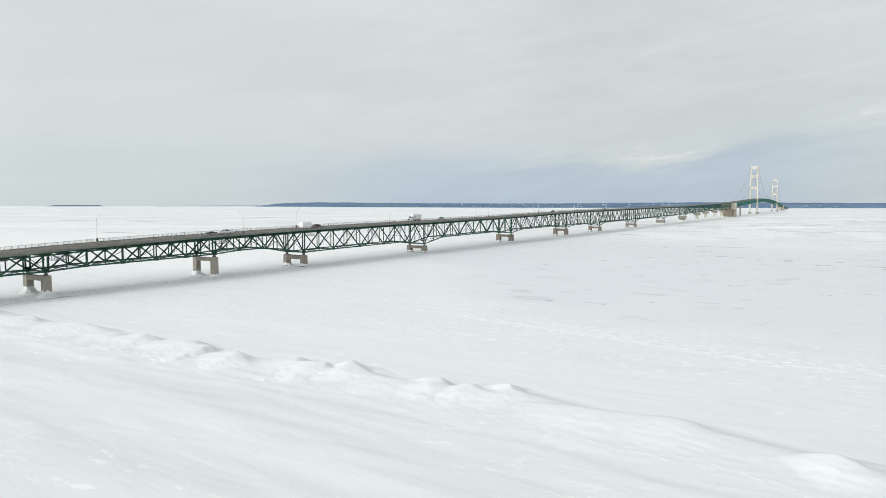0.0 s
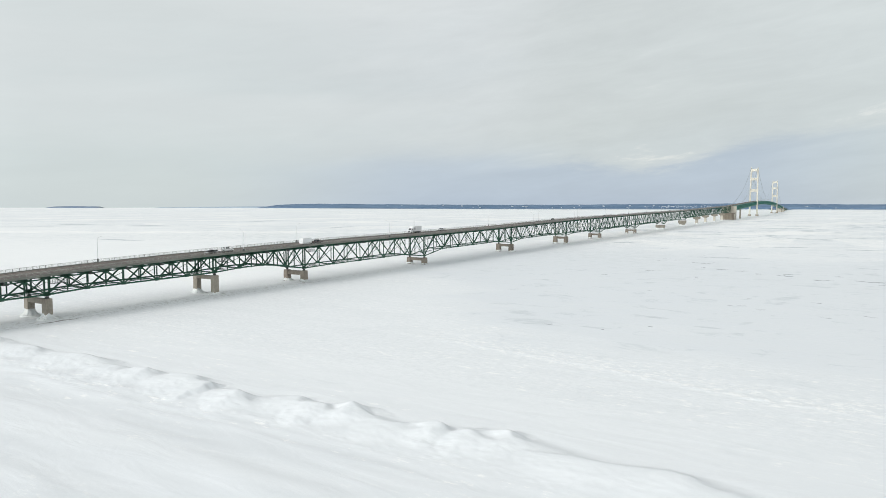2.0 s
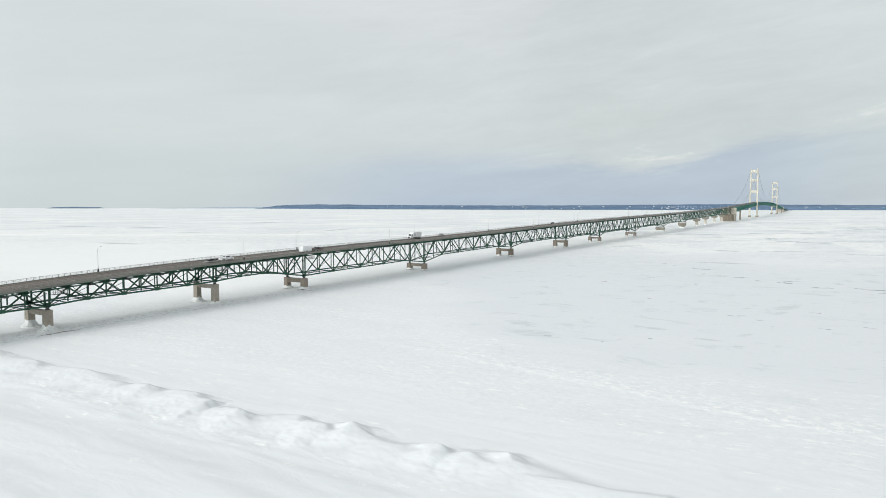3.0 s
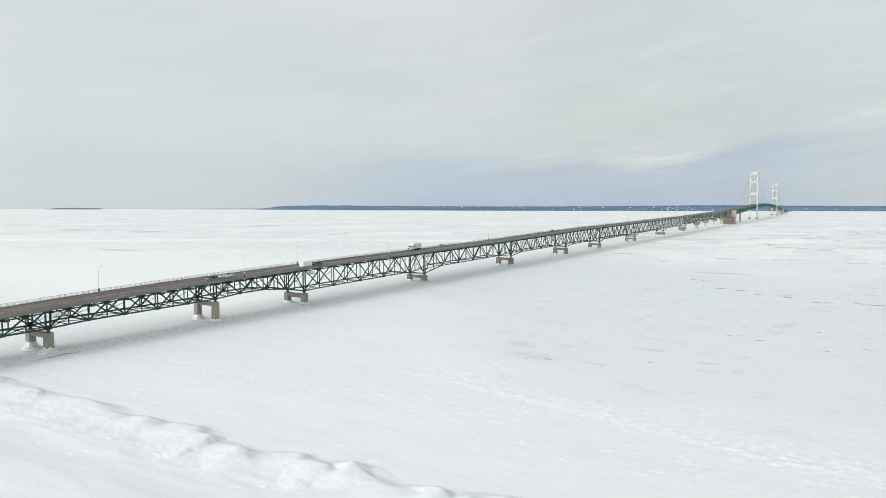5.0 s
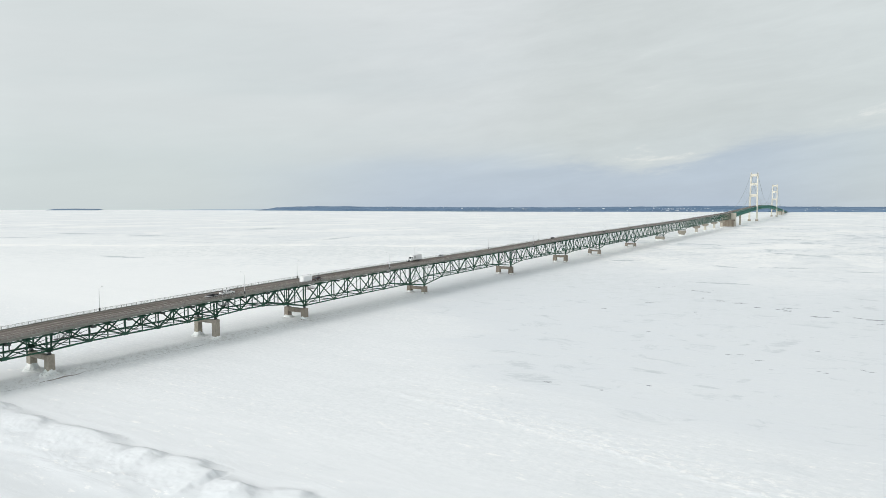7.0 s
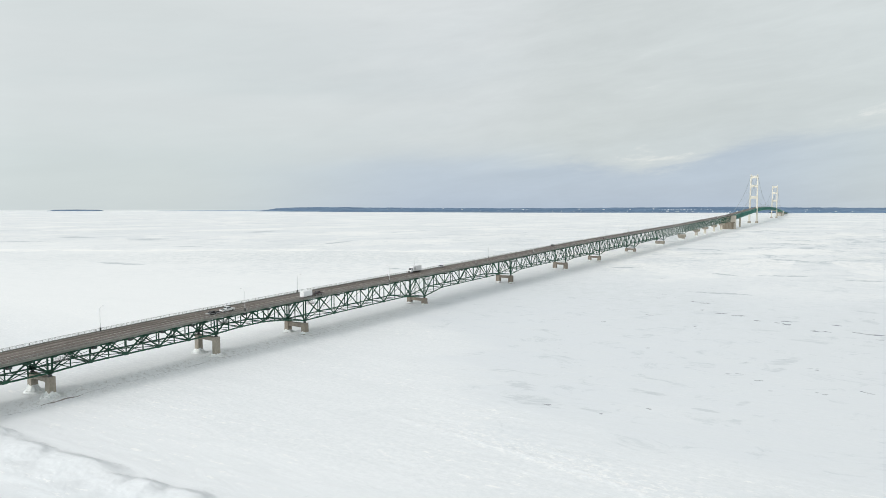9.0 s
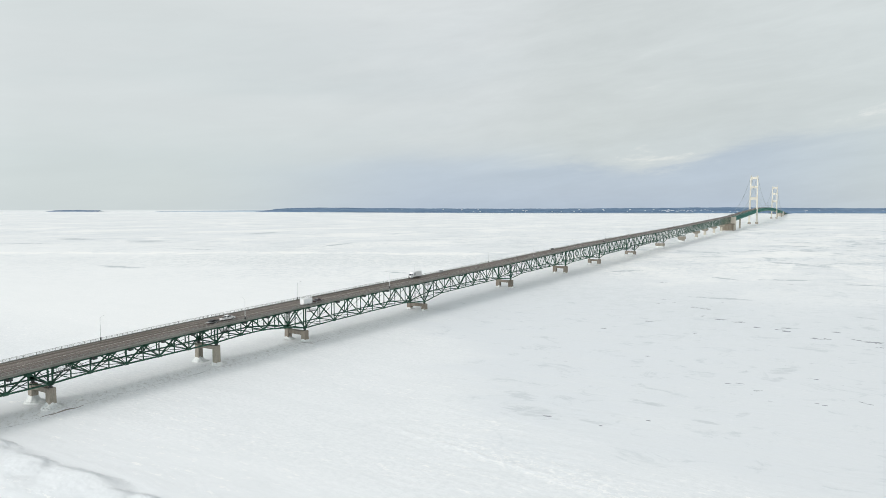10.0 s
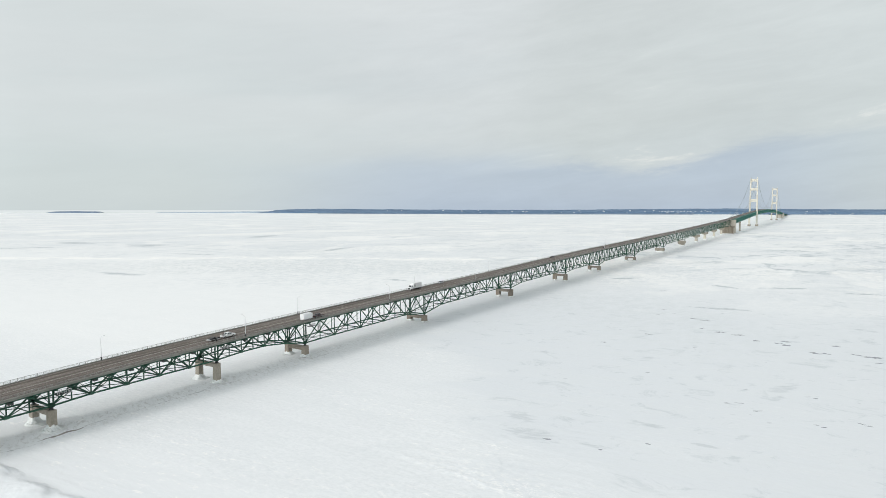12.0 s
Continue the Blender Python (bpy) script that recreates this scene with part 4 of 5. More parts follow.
def portal_pier(k, top, beam, wx, wy, reach, climb):
    s = SUPPORTS[k]
    stone = CONCRETE if k < 3 else OLD_CONCRETE
    pier = thing("bridge_pier", BRIDGE, "weathered concrete bridge pier with two legs and a cap beam", "bridge pier", "bridge piers")
    for y in (-TRUSS, TRUSS):
        part("leg", leg_shape(bmesh.new(), s, y, wx, wy, -1.0, top), stone, pier)
    bm = bmesh.new()
    add_box(bm, s - wx * 0.40, s + wx * 0.40, -TRUSS + wy / 2 + 0.01, TRUSS - wy / 2 - 0.01, top - beam, top - 0.18, 0.08)
    part("cap_beam", bm, stone, pier)
    bearings(pier, s, top, FOOT[k])
    for j, y in enumerate((-TRUSS, TRUSS)):
        snow_mound(s, y, wx, wy, reach, climb[j], k * 2.3 + j)


portal_pier(0, 5.4, 1.5, 2.0, 2.1, 3.8, (2.2, 2.6))
portal_pier(1, 6.0, 1.6, 2.0, 2.1, 2.7, (1.7, 2.2))
portal_pier(2, 7.2, 1.5, 2.0, 2.1, 2.2, (1.0, 2.0))
portal_pier(3, 4.9, 1.9, 2.3, 2.3, 1.5, (1.2, 1.3))
portal_pier(4, 3.8, 1.7, 2.6, 2.5, 1.3, (0.6, 0.9))
portal_pier(5, 5.6, 1.9, 3.0, 2.8, 1.5, (0.9, 1.2))
portal_pier(6, 6.3, 2.0, 3.2, 2.9, 1.6, (1.0, 1.3))
portal_pier(7, 5.4, 1.9, 3.2, 2.9, 1.6, (1.0, 1.3))
portal_pier(8, 5.1, 1.9, 3.2, 2.9, 1.8, (1.1, 1.3))


def hammer_pier(k, top, cap, shaft):
    """A single shaft under a flared cap."""
    s = SUPPORTS[k]
    pier = thing("bridge_pier", BRIDGE, "weathered concrete bridge pier with a flared cap on one shaft", "bridge pier", "bridge piers")
    bm = bmesh.new()
    half, depth = 6.4, 4.2
    outline = [(-half, top), (half, top), (half, top - cap * 0.6), (shaft / 2 + 0.3, top - cap), (-shaft / 2 - 0.3, top - cap), (-half, top - cap * 0.6)]
    a = [bm.verts.new((s - depth / 2, y, z)) for y, z in outline]
    b = [bm.verts.new((s + depth / 2, y, z)) for y, z in outline]
    bm.faces.new(a)
    bm.faces.new(b[::-1])
    for q in range(6):
        bm.faces.new((a[q], b[q], b[(q + 1) % 6], a[(q + 1) % 6]))
    bmesh.ops.recalc_face_normals(bm, faces=bm.faces)
    part("cap", bm, CONCRETE, pier)
    part("shaft", leg_shape(bmesh.new(), s, 0, 4.0, shaft, -1.0, top - cap - 0.01, 0.25 if k > 10 else -0.06, 0.5), CONCRETE if k < 11 else PALE_CONCRETE, pier)
    bearings(pier, s, top, FOOT[k])
    snow_mound(s, 0, 4.4, shaft + 0.6, 5.0, 2.2 if k < 11 else 3.2, k * 1.7)


hammer_pier(9, 6.3, 3.8, 11.4)
hammer_pier(10, 9.6, 5.4, 9.4)
for k, shaft in ((11, 4.5), (12, 4.0), (13, 4.0), (14, 4.0)):
    hammer_pier(k, FOOT[k] - 1.2, 5.0, shaft)

# ---------------------------------------------------------------- suspension bridge in the distance
TOWER_1, TOWER_2 = 2470, 3740
CABLE_Y = 10.4


def anchorage(s0, s1, flip):
    ob = thing("anchorage", BRIDGE, "massive weathered concrete anchorage block of the bridge", "anchorage", "anchorages")
    top = deck_height((s0 + s1) / 2)
    tall0, tall1 = (s1 - 11, s1) if not flip else (s0, s0 + 11)
    low0, low1 = (s0, s1 - 11.02) if not flip else (s0 + 11.02, s1)
    part("tall_block", add_box(bmesh.new(), tall0, tall1, -17, 17, -2, top - 1.2, 0.5), PALE_CONCRETE, ob, "pale concrete end wall")
    part("low_block", add_box(bmesh.new(), low0, low1, -15.5, 15.5, -2, 17.2, 0.5), BROWN_CONCRETE, ob, "brown weathered lower block")
    for i in range(5):
        x = low0 + (low1 - low0) * (i + 0.5) / 5
        for y in (-15.9, 15.5):
            part("buttress", add_box(bmesh.new(), x - 1.6, x + 1.6, y, y + 0.4, -2, 15.0, 0.1), PALE_CONCRETE, ob)


anchorage(1718, 1760, False)
anchorage(4450, 4492, True)


def cable_bent(s):
    ob = thing("cable_bent_pier", BRIDGE, "slender concrete and steel pier under the cable bend", "bridge pier", "cable bent piers")
    z = deck_height(s) - 13.6
    for y in (-CABLE_Y, CABLE_Y):
        part("leg", leg_shape(bmesh.new(), s, y, 4.0, 4.0, -1.0, z - 3.02, 0.2, 0.4), CONCRETE, ob)
    part("cap_beam", add_box(bmesh.new(), s - 2.2, s + 2.2, -13, 13, z - 3.0, z, 0.3), CONCRETE, ob)


for s in (1921, 4289):
    cable_bent(s)


def tower(s):
    ob = thing("bridge_tower", BRIDGE, "tall ivory-painted steel suspension tower with two legs and cross struts", "bridge tower", "bridge towers")
    for side in (-1, 1):
        bm = bmesh.new()
        rings = []
        for z, wx, wy, y in ((6, 9.5, 5.6, 11.9), (45, 8.6, 5.2, 11.5), (90, 7.6, 4.8, 11.1), (130, 6.8, 4.4, 10.8), (164, 6.2, 4.2, 10.5), (168, 5.2, 3.4, 10.5)):
            c = 0.7
            a, b = wx / 2, wy / 2
            rings.append([bm.verts.new((s + p, side * y + q, z)) for p, q in
                          ((-a + c, -b), (a - c, -b), (a - c, -b + c), (a, -b + c), (a, b - c), (a - c, b - c), (a - c, b), (-a + c, b), (-a + c, b - c), (-a, b - c), (-a, -b + c), (-a + c, -b + c))])
        for r0, r1 in zip(rings, rings[1:]):
            for q in range(12):
                bm.faces.new((r0[q], r0[(q + 1) % 12], r1[(q + 1) % 12], r1[q]))
        bm.faces.new(rings[0][::-1])
        bm.faces.new(rings[-1])
        leg = part("leg", bm, IVORY, ob)
        part("saddle", add_box(bmesh.new(), s - 2.4, s + 2.4, side * 10.5 - 1.3, side * 10.5 + 1.3, 168.01, 171.2, 0.5), IVORY, ob)
        part("pedestal", add_tube(bmesh.new(), [(s, side * 12, -2), (s, side * 12, 2.5), (s, side * 12, 6)], (5.6, 5.0), 20), CONCRETE, ob, "round concrete pedestal")
    for z0, z1, arch in ((157.5, 166.5, 3.0), (126, 134.5, 2.2), (86, 95, 2.4), (38, 46, 2.0)):
        y = float(np.interp(z0, [6, 168], [11.9 - 2.7, 10.5 - 2.0]))
        outline = [(-y, z1), (y, z1), (y, z0 - arch)]
        outline += [(y * math.cos(a) * 0.94, z0 - arch + arch * math.sin(a)) for a in np.linspace(0, math.pi, 11)]
        outline += [(-y, z0 - arch)]
        bm = bmesh.new()
        a = [bm.verts.new((s - 2.6, yy, z)) for yy, z in outline]
        b = [bm.verts.new((s + 2.6, yy, z)) for yy, z in outline]
        bm.faces.new(a)
        bm.faces.new(b[::-1])
        for q in range(len(outline)):
            w = (q + 1) % len(outline)
            bm.faces.new((a[q], b[q], b[w], a[w]))
        bmesh.ops.recalc_face_normals(bm, faces=bm.faces)
        part("cross_strut", bm, IVORY, ob)


tower(TOWER_1)
tower(TOWER_2)


def suspended_span(s0, s1):
    span = thing("suspended_span", BRIDGE, "distant green steel stiffening truss of the suspension span", "bridge span", "suspended spans")
    n = int(round((s1 - s0) / 12.0))
    xs = np.linspace(s0, s1, n + 1)
    tops = [deck_height(x) - 1.6 for x in xs]
    for y in (-CABLE_Y, CABLE_Y):
        for name, drop in (("top_chord", 0.0), ("bottom_chord", 11.6)):
            bm = bmesh.new()
            for i in range(n):
                add_member(bm, (xs[i], y, tops[i] - drop), (xs[i + 1], y, tops[i + 1] - drop), 1.3, 1.5, BOX_SECTION)
            part(name, bm, GREEN_HAZED, span)
        bm = bmesh.new()
        for i in range(n):
            a, b = (0.0, 11.6) if i % 2 else (11.6, 0.0)
            add_member(bm, (xs[i], y, tops[i] - a), (xs[i + 1], y, tops[i + 1] - b), 0.9, 1.1)
            add_member(bm, (xs[i], y, tops[i] - 11.6), (xs[i], y, tops[i]), 0.8, 0.8)
        tagged(part("web_members", bm, GREEN_HAZED, span), kind="stuff")
    bm = bmesh.new()
    for i in range(0, n + 1):
        add_member(bm, (xs[i], -CABLE_Y, tops[i] - 0.6), (xs[i], CABLE_Y, tops[i] - 0.6), 1.0, 1.6)
        add_member(bm, (xs[i], -CABLE_Y, tops[i] - 11.6), (xs[i], CABLE_Y, tops[i] - 11.6), 0.8, 0.8)
    tagged(part("floor_beams", bm, GREEN_HAZED, span), kind="stuff")


for a, b in ((1760.5, 1920.5), (1921.5, TOWER_1 - 5), (TOWER_1 + 5, TOWER_2 - 5), (TOWER_2 + 5, 4288.5), (4289.5, 4449.5)):
    suspended_span(a, b)


def main_cable(y):
    ob = thing("main_cable", BRIDGE, "dark steel main cable hung between the ivory towers", "cable", "main cables")

    def at(s):
        if s < TOWER_1:
            k = (s - 1921) / (TOWER_1 - 1921)
            a, b, sag = deck_height(1921) + 1.0, 170.0, 19.0
        elif s <= TOWER_2:
            k = (s - TOWER_1) / (TOWER_2 - TOWER_1)
            a, b, sag = 170.0, 170.0, 106.0
        else:
            k = (s - TOWER_2) / (4289 - TOWER_2)
            a, b, sag = 170.0, deck_height(4289) + 1.0, 19.0
        return a + (b - a) * k - 4 * sag * k * (1 - k)

    for name, s0, s1 in (("side_cable", 1921, TOWER_1), ("centre_cable", TOWER_1, TOWER_2), ("side_cable", TOWER_2, 4289)):
        part(name, add_tube(bmesh.new(), [(s, y, at(s)) for s in np.linspace(s0, s1, 49)], 0.42, 6), CABLE, ob)
    for s0, s1, za, zb in ((1752, 1921, deck_height(1750) - 2.5, deck_height(1921) + 1.0), (4289, 4458, deck_height(4289) + 1.0, deck_height(4458) - 2.5)):
        part("backstay", add_tube(bmesh.new(), [(s0, y, za), ((s0 + s1) / 2, y, (za + zb) / 2), (s1, y, zb)], 0.42, 6), CABLE, ob)
    for s in np.arange(1945, 4272, 24.0):
        z0, z1 = deck_height(s) - 1.0, at(s) - 0.3
        if z1 > z0 + 1 and abs(s - TOWER_1) > 8 and abs(s - TOWER_2) > 8:
            part("suspender", add_tube(bmesh.new(), [(s, y, z0), (s, y, z1)], 0.05, 4), CABLE, ob)


main_cable(-CABLE_Y)
main_cable(CABLE_Y)


def far_approach():
    """The approach beyond the far anchorage, down to the northern shore."""
    ob = thing("far_approach_span", BRIDGE, "far green deck truss approach descending to the shore", "bridge span")
    xs = np.linspace(4492.5, 5430, 74)
    for y in (-TRUSS, TRUSS):
        for name, drop in (("top_chord", 1.6), ("bottom_chord", 9.0)):
            bm = bmesh.new()
            for a, b in zip(xs, xs[1:]):
                add_member(bm, (a, y, deck_height(a) - drop), (b, y, deck_height(b) - drop), 0.9, 1.0, BOX_SECTION)
            part(name, bm, GREEN_HAZED, ob)
        bm = bmesh.new()
        for i, (a, b) in enumerate(zip(xs, xs[1:])):
            p, q = (1.6, 9.0) if i % 2 else (9.0, 1.6)
            add_member(bm, (a, y, deck_height(a) - p), (b, y, deck_height(b) - q), 0.7, 0.8)
        tagged(part("web_members", bm, GREEN_HAZED, ob), kind="stuff")
    for s in np.linspace(4590, 5360, 8):
        part("pier", leg_shape(bmesh.new(), s, 0, 4, 12, -1, deck_height(s) - 9.6, 0.1, 0.4), CONCRETE, ob, "concrete pier")


far_approach()

# ---------------------------------------------------------------- street lamps


def lamp_master():
    ob = thing("street_lamp", Matrix(), "slender grey steel street lamp on the bridge curb", "street lamp", "bridge street lamps")
    part("base", add_box(bmesh.new(), -0.19, 0.19, -0.19, 0.19, 0.0, 1.05, 0.04), DARK_STEEL, ob, "dark square base box")
    part("pole", add_tube(bmesh.new(), [(0, 0, 1.05), (0, 0, 4), (0, 0, 7.3)], (0.11, 0.065), 8), POLE, ob)
    arm = [(0, -0.02, 7.3), (0, -0.12, 7.45), (0, -0.6, 7.8), (0, -1.2, 8.12), (0, -1.8, 8.36)]
    part("arm", add_tube(bmesh.new(), arm, (0.05, 0.035), 6), POLE, ob)
    bm = bmesh.new()
    add_prism(bm, [(-0.13, 8.28), (0.13, 8.28), (0.17, 8.38), (0.08, 8.44), (-0.08, 8.44), (-0.17, 8.38)], -2.3, -1.8)
    head = part("lamp_head", bm, POLE, ob)
    part("lens", add_box(bmesh.new(), -0.10, 0.10, -2.22, -1.95, 8.25, 8.278), CLEAR_LENS, head)
    return ob


lamp = lamp_master()
placed = False
for s in [117, 208, 304, 400, 493, 593] + [690 + 96.0 * i for i in range(11)]:
    m = BRIDGE @ Matrix.Translation((s, EDGE - 0.3, deck_height(s)))
    if not placed:
        lamp.matrix_world, placed = m, True
    else:
        copy_thing(lamp, m)
for s in [70 + 93.9 * i for i in range(18)]:
    copy_thing(lamp, BRIDGE @ Matrix.Translation((s, -EDGE + 0.3, deck_height(s))) @ Matrix.Rotation(math.pi, 4, "Z"))

# ---------------------------------------------------------------- inspection platforms beside the piers


def inspection_platform(s, z):
    ob = thing("inspection_platform", BRIDGE @ Matrix.Translation((s, -TRUSS - 0.4, z)), "small grey steel inspection platform with guard rails hung in the truss", "platform", "inspection platforms")
    part("floor", add_box(bmesh.new(), -2.0, 2.0, -1.5, 0.0, -0.08, 0.0), DARK_STEEL, ob)
    for x in (-1.95, -1.3, -0.65, 0, 0.65, 1.3, 1.95):
        for y in (-1.45, -0.05):
            part("post", add_box(bmesh.new(), x - 0.045, x + 0.045, y - 0.045, y + 0.045, 0.0, 1.08), GALVANISED, ob)
    for zz in (0.5, 1.05):
        for y in (-1.45, -0.05):
            part("guard_rail", add_box(bmesh.new(), -1.9, 1.9, y - 0.03, y + 0.03, zz - 0.03, zz + 0.03), GALVANISED, ob)
    for i in range(4):
        part("ladder_rung", add_box(bmesh.new(), 2.05, 2.5, -0.9, -0.84, -0.1 + 0.3 * i, -0.06 + 0.3 * i), GALVANISED, ob)


for k in (1, 2, 3, 4, 5):
    s = SUPPORTS[k] + 2.8
    inspection_platform(s, deck_height(s) - 3.1)

# ---------------------------------------------------------------- vehicles


def wheel(parent, x, y, r, w):
    bm = bmesh.new()
    add_tube(bm, [(x, y - w / 2, r), (x, y - w / 2 + 0.04, r), (x, y + w / 2 - 0.04, r), (x, y + w / 2, r)], r, 16)
    tyre = part("wheel", bm, RUBBER, parent)
    part("rim", add_tube(bmesh.new(), [(x, y - w / 2 - 0.01, r), (x, y + w / 2 + 0.01, r)], r * 0.58, 12), GALVANISED, tyre, "grey wheel rim")


def shell(bm, outline, half, inset=0.12, z_in=None):
    """A vehicle shell: side outline drawn across the car, narrowed above z_in."""
    near = [bm.verts.new((x, -(half - (inset if z_in is not None and z > z_in else 0)), z)) for x, z in outline]
    far = [bm.verts.new((x, half - (inset if z_in is not None and z > z_in else 0), z)) for x, z in outline]
    n = len(outline)
    bm.faces.new(near)
    bm.faces.new(far[::-1])
    for i in range(n):
        bm.faces.new((near[i], far[i], far[(i + 1) % n], near[(i + 1) % n]))
    bmesh.ops.recalc_face_normals(bm, faces=bm.faces)
    bmesh.ops.bevel(bm, geom=list(bm.edges), offset=0.04, segments=1, affect="EDGES")
    return bm


def lights(body, front, back, half, z):
    for y in (-half + 0.22, half - 0.22):
        part("headlight", add_box(bmesh.new(), front - 0.06, front + 0.02, y - 0.17, y + 0.17, z - 0.09, z + 0.09), CLEAR_LENS, body)
        part("tail_light", add_box(bmesh.new(), back - 0.02, back + 0.05, y - 0.1, y + 0.1, z - 0.05, z + 0.22), RED_LENS, body)


def slab(bm, corners, thick):
    """A thin pane laid on four corners, standing proud along their normal."""
    c = [Vector(p) for p in corners]
    n = (c[1] - c[0]).cross(c[3] - c[0]).normalized() * thick
    low, high = [bm.verts.new(p) for p in c], [bm.verts.new(p + n) for p in c]
    bm.faces.new(low[::-1])
    bm.faces.new(high)
    for i in range(4):
        bm.faces.new((low[i], low[(i + 1) % 4], high[(i + 1) % 4], high[i]))
    return bm


def greenhouse(parent, base, roof, z0, z1, wide, narrow, paint, splits):
    """The glazed upper body of a car: a tapered shell with a pane in each opening. base and roof: rear and front ends."""
    bm = bmesh.new()
    lower = [bm.verts.new(p) for p in ((base[0], -wide, z0), (base[1], -wide, z0), (base[1], wide, z0), (base[0], wide, z0))]
    upper = [bm.verts.new(p) for p in ((roof[0], -narrow, z1), (roof[1], -narrow, z1), (roof[1], narrow, z1), (roof[0], narrow, z1))]
    bm.faces.new(lower[::-1])
    bm.faces.new(upper)
    for i in range(4):
        bm.faces.new((lower[i], lower[(i + 1) % 4], upper[(i + 1) % 4], upper[i]))
    bmesh.ops.bevel(bm, geom=list(bm.edges), offset=0.05, segments=2, affect="EDGES")
    cabin = part("cabin", bm, paint, parent)

    def at(k, side, h):
        """A point of the shell: k along from rear to front, side across, h up."""
        x0, x1 = base[0] + (roof[0] - base[0]) * h, base[1] + (roof[1] - base[1]) * h
        return (x0 + (x1 - x0) * k, side * (wide + (narrow - wide) * h), z0 + (z1 - z0) * h)

    part("windscreen", slab(bmesh.new(), [at(1, -0.86, 0.1), at(1, 0.86, 0.1), at(1, 0.86, 0.88), at(1, -0.86, 0.88)], 0.015), GLASS, cabin)
    part("rear_window", slab(bmesh.new(), [at(0, 0.82, 0.2), at(0, -0.82, 0.2), at(0, -0.82, 0.85), at(0, 0.82, 0.85)], 0.015), GLASS, cabin)
    for a, b in splits:
        part("side_window", slab(bmesh.new(), [at(a, -1, 0.14), at(b, -1, 0.14), at(b, -1, 0.84), at(a, -1, 0.84)], 0.015), GLASS, cabin)
        part("side_window", slab(bmesh.new(), [at(b, 1, 0.14), at(a, 1, 0.14), at(a, 1, 0.84), at(b, 1, 0.84)], 0.015), GLASS, cabin)
    return cabin


def pickup(paint, label):
    ob = thing("pickup_truck", Matrix(), label, "pickup truck")
    body = part("body", shell(bmesh.new(), [(-2.95, 0.52), (2.8, 0.46), (2.95, 0.78), (2.85, 1.10), (1.55, 1.20), (-0.95, 1.20), (-2.95, 1.18)], 1.0), paint, ob)
    greenhouse(body, (-1.0, 1.55), (-0.85, 0.72), 1.19, 1.90, 0.95, 0.76, paint, ((0.08, 0.44), (0.50, 0.90)))
    part("bed", add_box(bmesh.new(), -2.82, -1.15, -0.84, 0.84, 1.185, 1.20), DARK_STEEL, body, "dark open truck bed")
    part("grille", add_box(bmesh.new(), 2.90, 2.975, -0.55, 0.55, 0.70, 1.02), DARK_STEEL, body)
    part("bumper", add_box(bmesh.new(), 2.80, 3.02, -0.95, 0.95, 0.46, 0.66, 0.03), GALVANISED, body)
    lights(body, 2.93, -2.96, 0.97, 0.88)
    for x in (-1.85, 1.85):
        for y in (-0.88, 0.88):
            wheel(ob, x, y, 0.40, 0.28)
    return ob


def car(paint, label):
    ob = thing("car", Matrix(), label, "car")
    body = part("body", shell(bmesh.new(), [(-2.25, 0.42), (2.15, 0.38), (2.3, 0.65), (2.15, 0.92), (1.15, 1.04), (-1.9, 1.08), (-2.25, 1.0), (-2.3, 0.75)], 0.92), paint, ob)
    greenhouse(body, (-2.0, 1.20), (-1.55, 0.25), 1.05, 1.62, 0.87, 0.68, paint, ((0.14, 0.48), (0.54, 0.88)))
    lights(body, 2.29, -2.29, 0.9, 0.78)
    for x in (-1.4, 1.4):
        for y in (-0.82, 0.82):
            wheel(ob, x, y, 0.34, 0.22)
    return ob


def box_trailer():
    ob = thing("box_trailer", Matrix(), "white enclosed box trailer with grey trim behind a pickup", "trailer")
    body = part("body", add_box(bmesh.new(), -2.6, 2.6, -1.15, 1.15, 0.55, 2.95, 0.07), WHITE_PAINT, ob)
    part("trim", add_box(bmesh.new(), -2.62, 2.62, -1.17, 1.17, 0.5, 0.62, 0.02), GALVANISED, body)
    part("nose", add_prism(bmesh.new(), [(2.605, 0.6), (3.0, 0.7), (3.0, 2.4), (2.605, 2.85)], -0.9, 0.9), WHITE_PAINT, body)
    part("tongue", add_box(bmesh.new(), 3.005, 4.4, -0.07, 0.07, 0.5, 0.62), DARK_STEEL, ob)
    for y in (-0.9, 0.9):
        part("tail_light", add_box(bmesh.new(), -2.64, -2.61, y - 0.1, y + 0.1, 0.75, 0.95), RED_LENS, body)
    for x in (-0.45, 0.45):
        for y in (-1.25, 1.25):
            wheel(ob, x, y, 0.34, 0.2)
    return ob


def flat_trailer():
    ob = thing("flatbed_trailer", Matrix(), "low flatbed trailer with a dark snow-edged load", "trailer")
    part("bed", add_box(bmesh.new(), -2.6, 2.4, -1.15, 1.15, 0.5, 0.66, 0.03), GALVANISED, ob, "pale flat trailer bed")
    part("tongue", add_box(bmesh.new(), 2.405, 3.8, -0.07, 0.07, 0.5, 0.62), DARK_STEEL, ob)
    for x0, x1, y0, y1, h in ((-1.9, 0.3, -0.95, -0.1, 1.45), (-1.6, 0.9, 0.08, 0.95, 1.3), (0.5, 2.0, -0.9, -0.05, 1.15)):
        bm = bmesh.new()
        add_prism(bm, [(x0, 0.68), (x1, 0.68), (x1 + 0.1, 0.95), (x1 - 0.5, h), (x0 + 0.9, h - 0.1), (x0 + 0.4, h - 0.35), (x0, 1.0)], y0, y1)
        part("load", bm, BLACK_PAINT, ob, "dark snow machine")
    for x in (-0.4, 0.4):
        for y in (-1.22, 1.22):
            wheel(ob, x, y, 0.32, 0.2)
    return ob


